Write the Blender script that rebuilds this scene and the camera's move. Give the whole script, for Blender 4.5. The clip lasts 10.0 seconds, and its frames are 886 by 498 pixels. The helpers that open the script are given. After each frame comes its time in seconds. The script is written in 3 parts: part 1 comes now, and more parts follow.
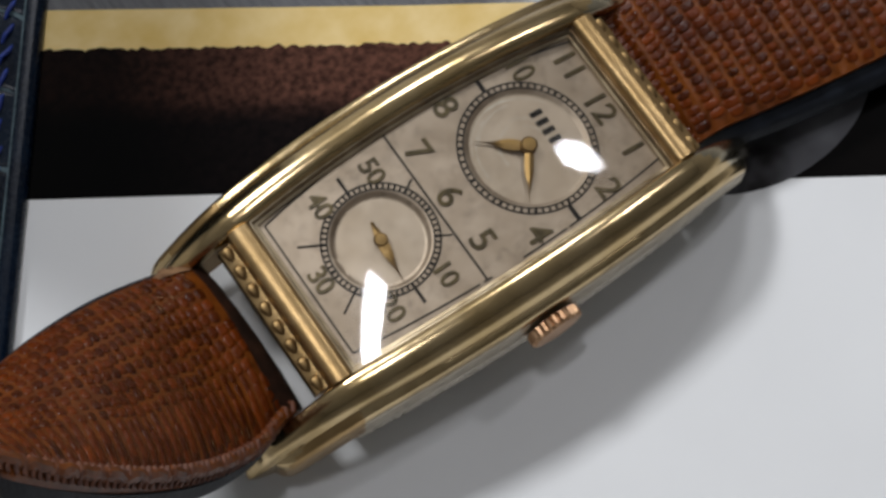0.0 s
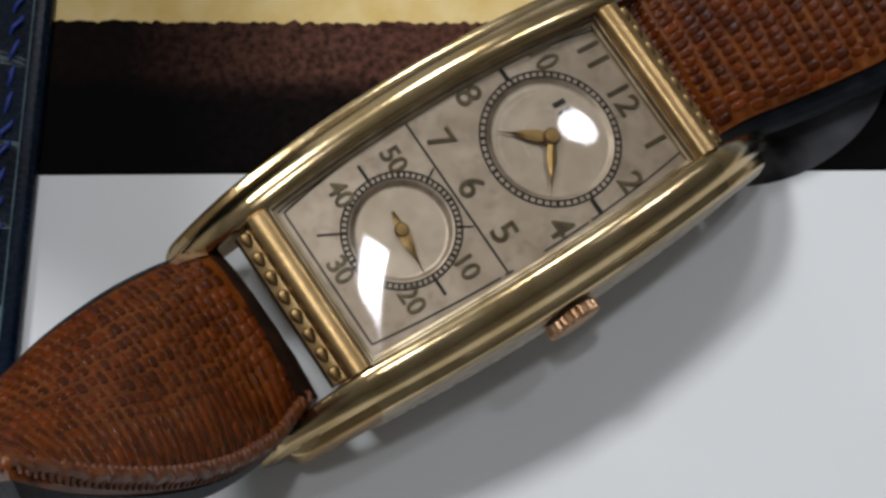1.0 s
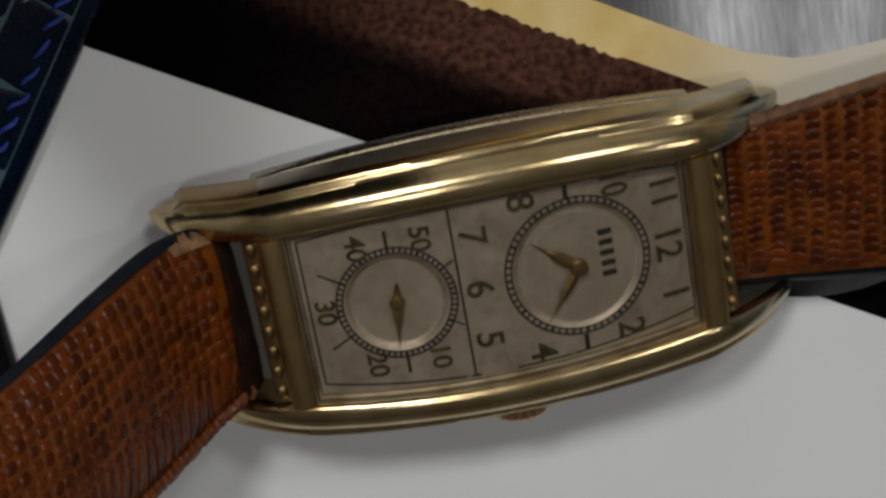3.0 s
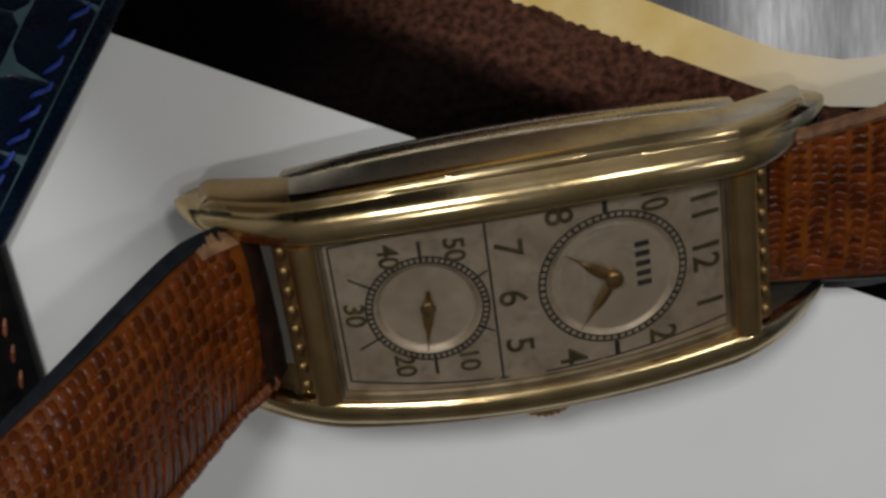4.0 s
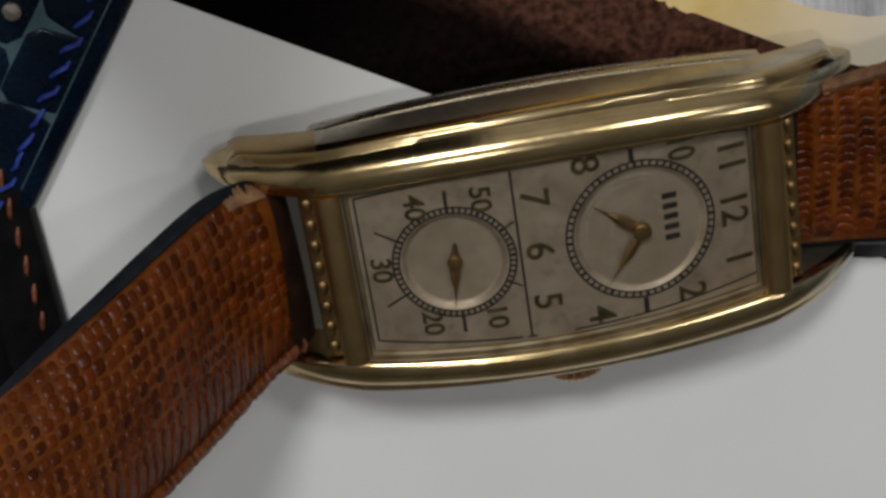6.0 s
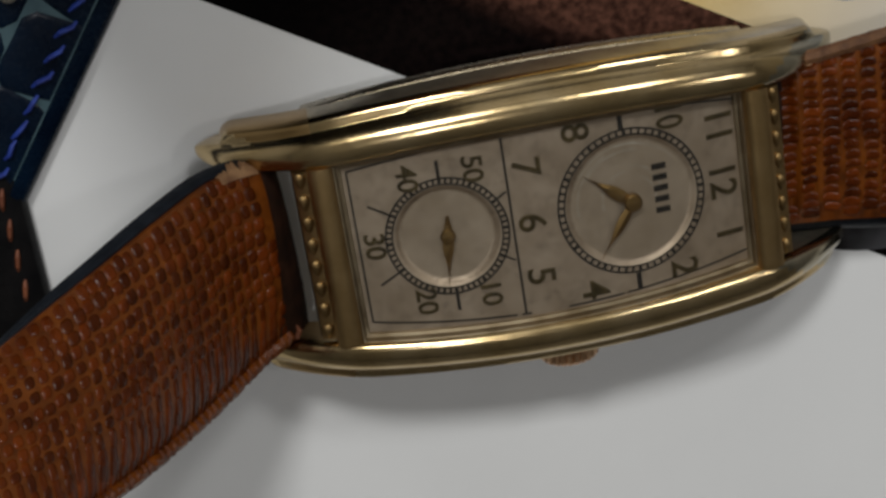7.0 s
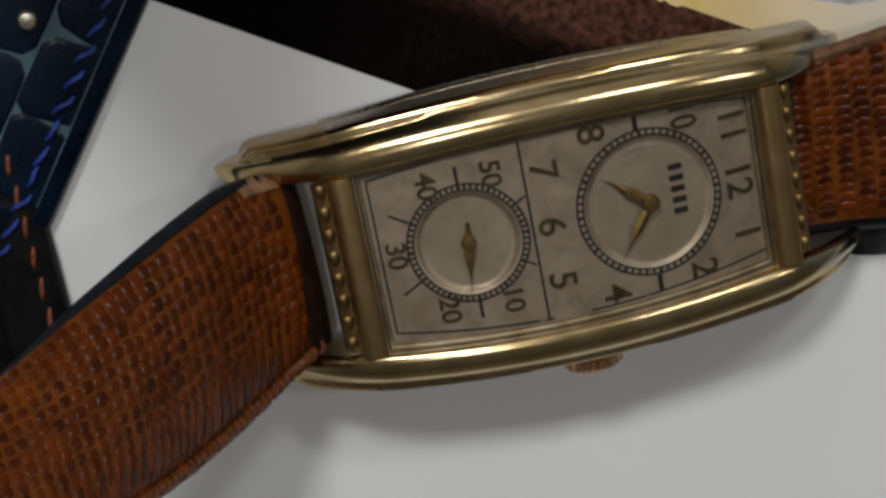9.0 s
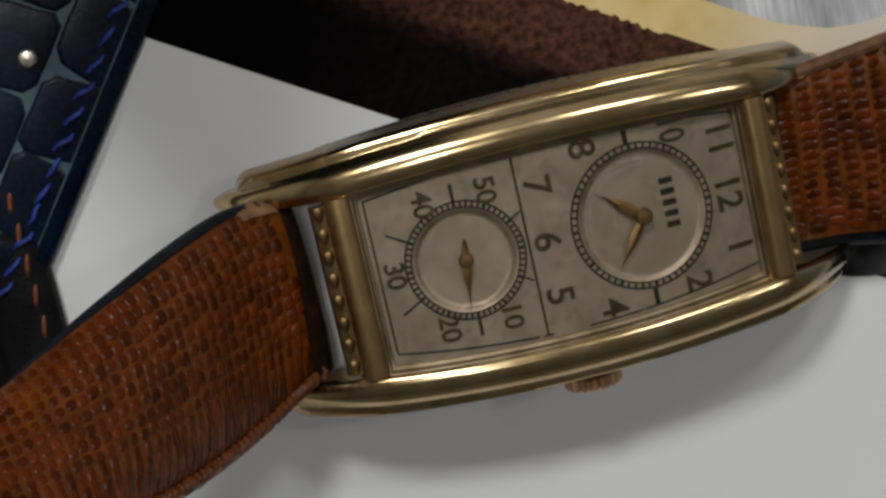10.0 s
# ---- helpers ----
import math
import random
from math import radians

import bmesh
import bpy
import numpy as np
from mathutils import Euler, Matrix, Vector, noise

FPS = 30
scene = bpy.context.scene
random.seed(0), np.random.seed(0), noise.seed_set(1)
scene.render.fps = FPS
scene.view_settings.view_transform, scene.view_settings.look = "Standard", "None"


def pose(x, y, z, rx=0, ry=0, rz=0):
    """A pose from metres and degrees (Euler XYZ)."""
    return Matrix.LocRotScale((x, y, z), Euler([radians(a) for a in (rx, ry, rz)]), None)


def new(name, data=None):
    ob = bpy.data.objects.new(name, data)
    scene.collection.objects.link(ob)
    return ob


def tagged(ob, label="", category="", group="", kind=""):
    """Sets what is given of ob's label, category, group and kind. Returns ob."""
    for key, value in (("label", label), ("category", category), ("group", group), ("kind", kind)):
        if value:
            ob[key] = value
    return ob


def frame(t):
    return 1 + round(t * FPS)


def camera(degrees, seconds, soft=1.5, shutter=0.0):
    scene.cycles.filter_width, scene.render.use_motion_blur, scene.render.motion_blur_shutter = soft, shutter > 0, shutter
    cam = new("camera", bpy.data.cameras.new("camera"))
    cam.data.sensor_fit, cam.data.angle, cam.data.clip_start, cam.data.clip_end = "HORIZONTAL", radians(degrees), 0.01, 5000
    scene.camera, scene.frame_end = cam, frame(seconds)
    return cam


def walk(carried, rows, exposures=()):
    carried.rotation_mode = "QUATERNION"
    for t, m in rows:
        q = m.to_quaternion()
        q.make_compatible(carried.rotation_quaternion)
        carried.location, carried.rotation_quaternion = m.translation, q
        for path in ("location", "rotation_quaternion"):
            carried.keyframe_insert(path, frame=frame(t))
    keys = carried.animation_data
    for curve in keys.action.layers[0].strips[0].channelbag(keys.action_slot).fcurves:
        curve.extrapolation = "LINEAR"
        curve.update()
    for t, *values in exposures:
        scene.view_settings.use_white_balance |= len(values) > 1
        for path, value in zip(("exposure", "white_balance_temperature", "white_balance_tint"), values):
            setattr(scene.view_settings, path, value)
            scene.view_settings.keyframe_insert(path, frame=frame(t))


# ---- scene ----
# ---------------------------------------------------------------- camera
cam = camera(26.7, 10.0, soft=3.0, shutter=0.5)
PATH = [
    (0, -0.03983, -0.03648, 0.15304, 18.76, -4.92, -34.98),
    (0.5, -0.03822, -0.03491, 0.15234, 17.21, -4.08, -34.63),
    (1, -0.04160, -0.02770, 0.15279, 16.11, -7.07, -34.10),
    (1.5, -0.04029, -0.02975, 0.15328, 16.43, -5.85, -33.98),
    (2, -0.03960, -0.03075, 0.15430, 16.89, -5.61, -33.99),
    (2.3, -0.04229, -0.03432, 0.15330, 18.26, -5.90, -32.97),
    (2.4, -0.03181, -0.01546, 0.15962, 9.69, -7.14, -29.03),
    (2.5, -0.03019, 0.00503, 0.15769, 2.24, -10.88, -21.02),
    (2.6, -0.02830, 0.02437, 0.15699, -5.27, -12.32, -17.52),
    (3, -0.00539, 0.06372, 0.14617, -22.94, -5.97, -9.58),
    (3.2, -0.00501, 0.07911, 0.13736, -29.39, -6.49, -8.64),
    (4.5, -0.00834, 0.08335, 0.13169, -32.05, -5.84, -6.57),
    (5, -0.00636, 0.07436, 0.13720, -28.87, -4.65, -8.31),
    (5.5, -0.00591, 0.07454, 0.13710, -29.24, -4.59, -8.30),
    (7, -0.01337, 0.05140, 0.14803, -19.92, -6.35, -8.91),
    (7.5, -0.01435, 0.04577, 0.15028, -17.59, -6.53, -10.08),
    (8, -0.01612, 0.04333, 0.15060, -16.80, -6.51, -10.14),
    (8.5, -0.01559, 0.04376, 0.15098, -17.00, -6.10, -10.28),
    (9, -0.01669, 0.04229, 0.15193, -15.48, -6.82, -10.98),
    (9.5, -0.01685, 0.03705, 0.15422, -12.59, -6.70, -12.12),
    (10, -0.02081, 0.02930, 0.15682, -9.23, -7.58, -12.80),
]
EXPOSURES = [(0, 0.34, 6150, 12), (1.0, 0.27, 6100, 11), (1.5, 0.12, 6050, 10), (2.0, 0.02, 6020, 10), (2.3, -0.04, 6120, 10), (3.0, -0.35, 6450, 10), (4.5, -0.2, 6470, 10), (10, -0.19, 6470, 10)]
walk(cam, [(t, pose(x, y, z, rx, ry, rz)) for t, x, y, z, rx, ry, rz in PATH], EXPOSURES)

# ---------------------------------------------------------------- light
world = bpy.data.worlds.new("room_air")
scene.world = world
world.use_nodes = True
world.node_tree.nodes["Background"].inputs[0].default_value = (0.8, 0.9, 1.0, 1)
world.node_tree.nodes["Background"].inputs[1].default_value = 0.05

CEILING = 1.70
# position on the ceiling, size along x and y, watts, turn
FRONT_TONE, BACK_TONE = (0.93, 0.92, 0.915), (0.938, 0.943, 0.925)
LAMPS = [((-0.20, 0.27), (0.19, 0.085), 2.8, 30), ((1.13, 0.35), (0.22, 0.15), 2.8, 0), ((-0.36, 1.52), (0.44, 0.40), 29.0, 0), ((0.75, 1.52), (0.36, 0.40), 12.5, 0)]
for (lx, ly), (sx, sy), watts, turn in LAMPS:
    data = bpy.data.lights.new("ceiling_lamp", "AREA")
    data.shape, data.size, data.size_y, data.energy = "RECTANGLE", sx, sy, watts
    data.color = BACK_TONE if ly > 1 else FRONT_TONE
    if lx > 1:  # round lamp
        data.shape = "ELLIPSE"
    lamp = new("ceiling_lamp", data)
    lamp.matrix_world = pose(lx, ly, CEILING - 0.045, 0, 0, turn)


# ---------------------------------------------------------------- materials
def base_material(name, color, rough=0.5, metal=0.0):
    m = bpy.data.materials.new(name)
    m.use_nodes = True
    b = m.node_tree.nodes["Principled BSDF"]
    b.inputs["Base Color"].default_value = (*color, 1)
    b.inputs["Roughness"].default_value = rough
    b.inputs["Metallic"].default_value = metal
    return m, m.node_tree, b


def mottled(name, low, high, scale, rough=(0.4, 0.6), metal=0.0, bump=0.0, bump_scale=None, detail=6.0, gloss=0.5, coat=0.0, specks=None, dents=None):
    """A surface whose colour wanders between two tones at a coarse scale, with fine relief. Scales are per metre."""
    m, nt, b = base_material(name, low, rough[0], metal)
    co = nt.nodes.new("ShaderNodeTexCoord")
    n1 = nt.nodes.new("ShaderNodeTexNoise")
    n1.inputs["Scale"].default_value, n1.inputs["Detail"].default_value = scale, detail
    nt.links.new(co.outputs["Object"], n1.inputs["Vector"])
    ramp = nt.nodes.new("ShaderNodeValToRGB")
    ramp.color_ramp.elements[0].position, ramp.color_ramp.elements[1].position = 0.32, 0.68
    ramp.color_ramp.elements[0].color, ramp.color_ramp.elements[1].color = (*low, 1), (*high, 1)
    nt.links.new(n1.outputs["Fac"], ramp.inputs["Fac"])
    tone = ramp.outputs["Color"]
    if specks:
        n3, r3, mul = nt.nodes.new("ShaderNodeTexNoise"), nt.nodes.new("ShaderNodeMapRange"), nt.nodes.new("ShaderNodeMixRGB")
        n3.inputs["Scale"].default_value, n3.inputs["Detail"].default_value = specks[0], 8.0
        n3.inputs["Roughness"].default_value = 0.7
        r3.inputs["From Min"].default_value, r3.inputs["From Max"].default_value = 0.32, 0.52
        r3.inputs["To Min"].default_value, r3.inputs["To Max"].default_value = specks[1], 1.0
        mul.blend_type = "MULTIPLY"
        mul.inputs[0].default_value = 1.0
        nt.links.new(co.outputs["Object"], n3.inputs["Vector"])
        nt.links.new(n3.outputs["Fac"], r3.inputs["Value"])
        nt.links.new(tone, mul.inputs[1])
        nt.links.new(r3.outputs["Result"], mul.inputs[2])
        tone = mul.outputs["Color"]
    nt.links.new(tone, b.inputs["Base Color"])
    mr = nt.nodes.new("ShaderNodeMapRange")
    mr.inputs["To Min"].default_value, mr.inputs["To Max"].default_value = rough
    n2 = nt.nodes.new("ShaderNodeTexNoise")
    n2.inputs["Scale"].default_value, n2.inputs["Detail"].default_value = bump_scale or scale * 4, 5.0
    nt.links.new(co.outputs["Object"], n2.inputs["Vector"])
    nt.links.new(n2.outputs["Fac"], mr.inputs["Value"])
    nt.links.new(mr.outputs["Result"], b.inputs["Roughness"])
    if bump:
        bp = nt.nodes.new("ShaderNodeBump")
        bp.inputs["Strength"].default_value, bp.inputs["Distance"].default_value = bump, 0.0001
        nt.links.new(n2.outputs["Fac"], bp.inputs["Height"])
        nt.links.new(bp.outputs["Normal"], b.inputs["Normal"])
        if dents:
            n4, wide = nt.nodes.new("ShaderNodeTexNoise"), nt.nodes.new("ShaderNodeBump")
            n4.inputs["Scale"].default_value, n4.inputs["Detail"].default_value = dents[0], 3.0
            wide.inputs["Strength"].default_value, wide.inputs["Distance"].default_value = dents[1], 0.0001
            nt.links.new(co.outputs["Object"], n4.inputs["Vector"])
            nt.links.new(n4.outputs["Fac"], wide.inputs["Height"])
            nt.links.new(wide.outputs["Normal"], bp.inputs["Normal"])
    b.inputs["Specular IOR Level"].default_value = gloss
    if coat:
        b.inputs["Coat Weight"].default_value, b.inputs["Coat Roughness"].default_value = coat, 0.2
    return m


GOLD = mottled("worn_gold_plate", (0.51, 0.365, 0.170), (0.64, 0.49, 0.275), 200, (0.12, 0.24), 1.0, 0.04, 1800, specks=(420, 0.82), dents=(230, 0.22))
GOLD_DULL = mottled("dull_gold", (0.38, 0.245, 0.10), (0.50, 0.34, 0.16), 350, (0.26, 0.40), 1.0, 0.15, 2500)
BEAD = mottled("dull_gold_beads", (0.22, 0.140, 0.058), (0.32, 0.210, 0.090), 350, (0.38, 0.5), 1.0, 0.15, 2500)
FRAME_METAL = mottled("tarnished_inner_frame", (0.22, 0.165, 0.095), (0.40, 0.33, 0.22), 400, (0.34, 0.5), 1.0, 0.15, 2500)
LUG_METAL = mottled("worn_through_plating", (0.34, 0.32, 0.25), (0.50, 0.42, 0.28), 160, (0.11, 0.24), 1.0, 0.05, 1500, specks=(420, 0.75), dents=(230, 0.3))
BRUSHED = mottled("brushed_grey_gold", (0.54, 0.47, 0.36), (0.66, 0.60, 0.48), 220, (0.36, 0.48), 1.0, 0.05, 1500, specks=(700, 0.75))
SILVER = mottled("nickel_case_back", (0.50, 0.45, 0.37), (0.62, 0.57, 0.48), 200, (0.22, 0.34), 1.0, 0.1, 1500)
BAR_STEEL = mottled("gap_dark_steel", (0.035, 0.028, 0.02), (0.08, 0.062, 0.045), 300, (0.4, 0.55), 1.0, 0.2, 2000)
ROSE = mottled("rose_gold", (0.60, 0.36, 0.20), (0.72, 0.46, 0.27), 300, (0.25, 0.4), 1.0, 0.1, 2000)
DIAL = mottled("aged_silvered_dial", (0.300, 0.234, 0.164), (0.425, 0.345, 0.258), 330, (0.42, 0.56), 0.62, 0.08, 2600, 9.0, specks=(1000, 0.72))
DIAL_DISC = mottled("satin_silvered_disc", (0.342, 0.272, 0.192), (0.450, 0.370, 0.278), 240, (0.38, 0.5), 0.62, 0.05, 2600, 7.0, specks=(700, 0.85))
INK = mottled("black_dial_ink", (0.010, 0.009, 0.008), (0.026, 0.022, 0.017), 900, (0.6, 0.8), gloss=0.15)
NUMERAL = mottled("tarnished_gilt_numerals", (0.045, 0.034, 0.015), (0.105, 0.078, 0.032), 900, (0.3, 0.5), 0.6, 0.1, 3000)
HAND_GOLD = mottled("gilt_hand", (0.17, 0.105, 0.036), (0.31, 0.20, 0.078), 700, (0.34, 0.5), 1.0)
LEATHER = mottled("cognac_lizard_leather", (0.092, 0.0215, 0.0022), (0.180, 0.048, 0.0052), 330, (0.22, 0.40), 0.0, 0.6, 1700, gloss=0.26, specks=(700, 0.5))
SCALE = mottled("dark_lizard_scale", (0.049, 0.0084, 0.0009), (0.112, 0.0225, 0.0025), 420, (0.16, 0.32), 0.0, 0.5, 2200, gloss=0.17)


def vary_pieces(m, low, high):
    """Each scale a little lighter or darker than the next."""
    nt = m.node_tree
    b = nt.nodes["Principled BSDF"]
    tone = b.inputs["Base Color"].links[0].from_socket
    info, geo, add, frac = nt.nodes.new("ShaderNodeObjectInfo"), nt.nodes.new("ShaderNodeNewGeometry"), nt.nodes.new("ShaderNodeMath"), nt.nodes.new("ShaderNodeMath")
    frac.operation = "FRACT"
    rng, mul = nt.nodes.new("ShaderNodeMapRange"), nt.nodes.new("ShaderNodeMixRGB")
    rng.inputs["To Min"].default_value, rng.inputs["To Max"].default_value = low, high
    mul.blend_type = "MULTIPLY"
    mul.inputs[0].default_value = 1.0
    nt.links.new(info.outputs["Random"], add.inputs[0])
    nt.links.new(geo.outputs["Random Per Island"], add.inputs[1])
    nt.links.new(add.outputs["Value"], frac.inputs[0])
    nt.links.new(frac.outputs["Value"], rng.inputs["Value"])
    nt.links.new(tone, mul.inputs[1])
    nt.links.new(rng.outputs["Result"], mul.inputs[2])
    nt.links.new(mul.outputs["Color"], b.inputs["Base Color"])


vary_pieces(SCALE, 0.6, 1.5)
STITCH = mottled("rust_brown_thread", (0.07, 0.018, 0.006), (0.15, 0.045, 0.014), 1200, (0.5, 0.7), 0.0, 0.4, 4000)
LINING = mottled("black_strap_edge", (0.004, 0.005, 0.008), (0.012, 0.015, 0.021), 500, (0.45, 0.65), 0.0, 0.7, 1800, gloss=0.2)
FOLD = mottled("dark_fold_leather", (0.006, 0.003, 0.002), (0.026, 0.010, 0.005), 500, (0.45, 0.65), 0.0, 0.4, 2600, gloss=0.2)
FRAYED = mottled("frayed_raw_leather", (0.13, 0.055, 0.022), (0.30, 0.165, 0.075), 900, (0.7, 0.9), 0.0, 0.6, 5000)
FRAYED_DARK = mottled("torn_brown_leather", (0.065, 0.022, 0.006), (0.19, 0.085, 0.032), 900, (0.6, 0.85), 0.0, 0.6, 5000)
BLUE = mottled("navy_crocodile_leather", (0.0008, 0.0034, 0.010), (0.003, 0.010, 0.024), 220, (0.20, 0.34), 0.0, 0.12, 2000, gloss=0.2, coat=0.03)
BLUE_SEAM = mottled("grey_blue_scale_seam", (0.022, 0.055, 0.07), (0.075, 0.135, 0.155), 300, (0.35, 0.55), 0.0, 0.3, 2200)
BLUE_THREAD = mottled("bright_blue_thread", (0.005, 0.018, 0.17), (0.02, 0.055, 0.34), 1200, (0.5, 0.7), 0.0, 0.4, 4000)
ORANGE_THREAD = mottled("orange_thread", (0.12, 0.03, 0.01), (0.24, 0.07, 0.025), 1200, (0.5, 0.7), 0.0, 0.4, 4000)
DARK_LEATHER = mottled("black_lining_leather", (0.002, 0.002, 0.0025), (0.008, 0.007, 0.007), 400, (0.35, 0.5), 0.0, 0.5, 2400, gloss=0.15)
PAPER = mottled("white_coated_paper", (0.81, 0.81, 0.805), (0.85, 0.85, 0.845), 40, (0.42, 0.5), 0.0, 0.02, 900, gloss=0.15)
PRINT_BLACK = mottled("printed_black", (0.0015, 0.0012, 0.0012), (0.004, 0.003, 0.0025), 60, (0.32, 0.42), 0.0, 0.03, 1500, gloss=0.03)


def suede_print():
    """Brown suede that sinks into black towards its lower edge, as printed."""
    m, nt, b = base_material("printed_brown_suede", (0.05, 0.02, 0.012), 0.45)
    b.inputs["Specular IOR Level"].default_value = 0.03
    co, dot = nt.nodes.new("ShaderNodeTexCoord"), nt.nodes.new("ShaderNodeVectorMath")
    dot.operation = "DOT_PRODUCT"
    dot.inputs[1].default_value = (521, 853.5, 0)
    nt.links.new(co.outputs["Object"], dot.inputs[0])
    broad, grain = nt.nodes.new("ShaderNodeTexNoise"), nt.nodes.new("ShaderNodeTexNoise")
    broad.inputs["Scale"].default_value, broad.inputs["Detail"].default_value = 170, 8
    grain.inputs["Scale"].default_value, grain.inputs["Detail"].default_value = 1450, 7
    for n in (broad, grain):
        nt.links.new(co.outputs["Object"], n.inputs["Vector"])
    mul, add, rng = nt.nodes.new("ShaderNodeMath"), nt.nodes.new("ShaderNodeMath"), nt.nodes.new("ShaderNodeMapRange")
    mul.operation = "MULTIPLY"
    mul.inputs[1].default_value = 1.6
    nt.links.new(broad.outputs["Fac"], mul.inputs[0])
    nt.links.new(dot.outputs["Value"], add.inputs[0])
    nt.links.new(mul.outputs["Value"], add.inputs[1])
    rng.inputs["From Min"].default_value, rng.inputs["From Max"].default_value = 13.2, 16.0
    nt.links.new(add.outputs["Value"], rng.inputs["Value"])
    ramp, tone = nt.nodes.new("ShaderNodeValToRGB"), nt.nodes.new("ShaderNodeValToRGB")
    ramp.color_ramp.elements[0].color, ramp.color_ramp.elements[1].color = (0.0050, 0.0030, 0.0028, 1), (0.080, 0.036, 0.024, 1)
    mid = ramp.color_ramp.elements.new(0.5)
    mid.color = (0.024, 0.0112, 0.0083, 1)
    tone.color_ramp.elements[0].position, tone.color_ramp.elements[1].position = 0.35, 0.65
    tone.color_ramp.elements[0].color, tone.color_ramp.elements[1].color = (0.42, 0.40, 0.41, 1), (1.45, 1.38, 1.36, 1)
    nt.links.new(rng.outputs["Result"], ramp.inputs["Fac"])
    nt.links.new(grain.outputs["Fac"], tone.inputs["Fac"])
    mix = nt.nodes.new("ShaderNodeMixRGB")
    mix.blend_type = "MULTIPLY"
    mix.inputs[0].default_value = 1.0
    nt.links.new(ramp.outputs["Color"], mix.inputs[1])
    nt.links.new(tone.outputs["Color"], mix.inputs[2])
    # the printed picture falls off to black along the band
    run, fall, fade = nt.nodes.new("ShaderNodeVectorMath"), nt.nodes.new("ShaderNodeMapRange"), nt.nodes.new("ShaderNodeMixRGB")
    run.operation, fade.blend_type = "DOT_PRODUCT", "MULTIPLY"
    run.inputs[1].default_value = (853.5, -521, 0)
    fall.inputs["From Min"].default_value, fall.inputs["From Max"].default_value = -27, -11
    fall.inputs["To Min"].default_value = 0.08
    fade.inputs[0].default_value = 1.0
    nt.links.new(co.outputs["Object"], run.inputs[0])
    nt.links.new(run.outputs["Value"], fall.inputs["Value"])
    nt.links.new(mix.outputs["Color"], fade.inputs[1])
    nt.links.new(fall.outputs["Result"], fade.inputs[2])
    nt.links.new(fade.outputs["Color"], b.inputs["Base Color"])
    return m


def steel_print():
    """Brushed steel, as printed: dark and bright streaks side by side."""
    m, nt, b = base_material("printed_brushed_steel", (0.4, 0.4, 0.41), 0.42)
    b.inputs["Specular IOR Level"].default_value = 0.03
    co, dot, add, mul = nt.nodes.new("ShaderNodeTexCoord"), nt.nodes.new("ShaderNodeVectorMath"), nt.nodes.new("ShaderNodeMath"), nt.nodes.new("ShaderNodeMath")
    dot.operation, mul.operation = "DOT_PRODUCT", "MULTIPLY"
    dot.inputs[1].default_value = (990, -140, 0)
    nt.links.new(co.outputs["Object"], dot.inputs[0])
    place, fine, broad = nt.nodes.new("ShaderNodeMapping"), nt.nodes.new("ShaderNodeTexNoise"), nt.nodes.new("ShaderNodeTexNoise")
    place.inputs["Scale"].default_value = (2600, 300, 300)
    place.inputs["Rotation"].default_value = (0, 0, 0.14)
    fine.inputs["Scale"].default_value, fine.inputs["Detail"].default_value = 1.0, 5
    broad.inputs["Scale"].default_value, broad.inputs["Detail"].default_value = 160, 5
    nt.links.new(co.outputs["Object"], place.inputs["Vector"])
    nt.links.new(place.outputs["Vector"], fine.inputs["Vector"])
    nt.links.new(co.outputs["Object"], broad.inputs["Vector"])
    mul.inputs[1].default_value = 5.0
    nt.links.new(broad.outputs["Fac"], mul.inputs[0])
    nt.links.new(dot.outputs["Value"], add.inputs[0])
    nt.links.new(mul.outputs["Value"], add.inputs[1])
    rng, ramp, mix, tone = nt.nodes.new("ShaderNodeMapRange"), nt.nodes.new("ShaderNodeValToRGB"), nt.nodes.new("ShaderNodeMixRGB"), nt.nodes.new("ShaderNodeMapRange")
    rng.inputs["From Min"].default_value, rng.inputs["From Max"].default_value = 10.5, 42.5
    nt.links.new(add.outputs["Value"], rng.inputs["Value"])
    nt.links.new(rng.outputs["Result"], ramp.inputs["Fac"])
    ramp.color_ramp.elements[0].color, ramp.color_ramp.elements[1].color = (0.16, 0.16, 0.165, 1), (0.3, 0.3, 0.31, 1)
    for at, v in ((0.24, 0.13), (0.36, 0.30), (0.47, 0.78), (0.56, 0.62), (0.68, 0.45), (0.82, 0.70)):
        ramp.color_ramp.elements.new(at).color = (v, v, v * 1.03, 1)
    tone.inputs["From Min"].default_value, tone.inputs["From Max"].default_value = 0.3, 0.7
    tone.inputs["To Min"].default_value, tone.inputs["To Max"].default_value = 0.72, 1.1
    nt.links.new(fine.outputs["Fac"], tone.inputs["Value"])
    mix.blend_type = "MULTIPLY"
    mix.inputs[0].default_value = 1.0
    nt.links.new(ramp.outputs["Color"], mix.inputs[1])
    nt.links.new(tone.outputs["Result"], mix.inputs[2])
    nt.links.new(mix.outputs["Color"], b.inputs["Base Color"])
    return m


PRINT_SUEDE = suede_print()
PRINT_YELLOW = mottled("printed_yellow", (0.70, 0.49, 0.16), (0.82, 0.63, 0.30), 260, (0.4, 0.5), 0.0, 0.02, 1500, gloss=0.03)


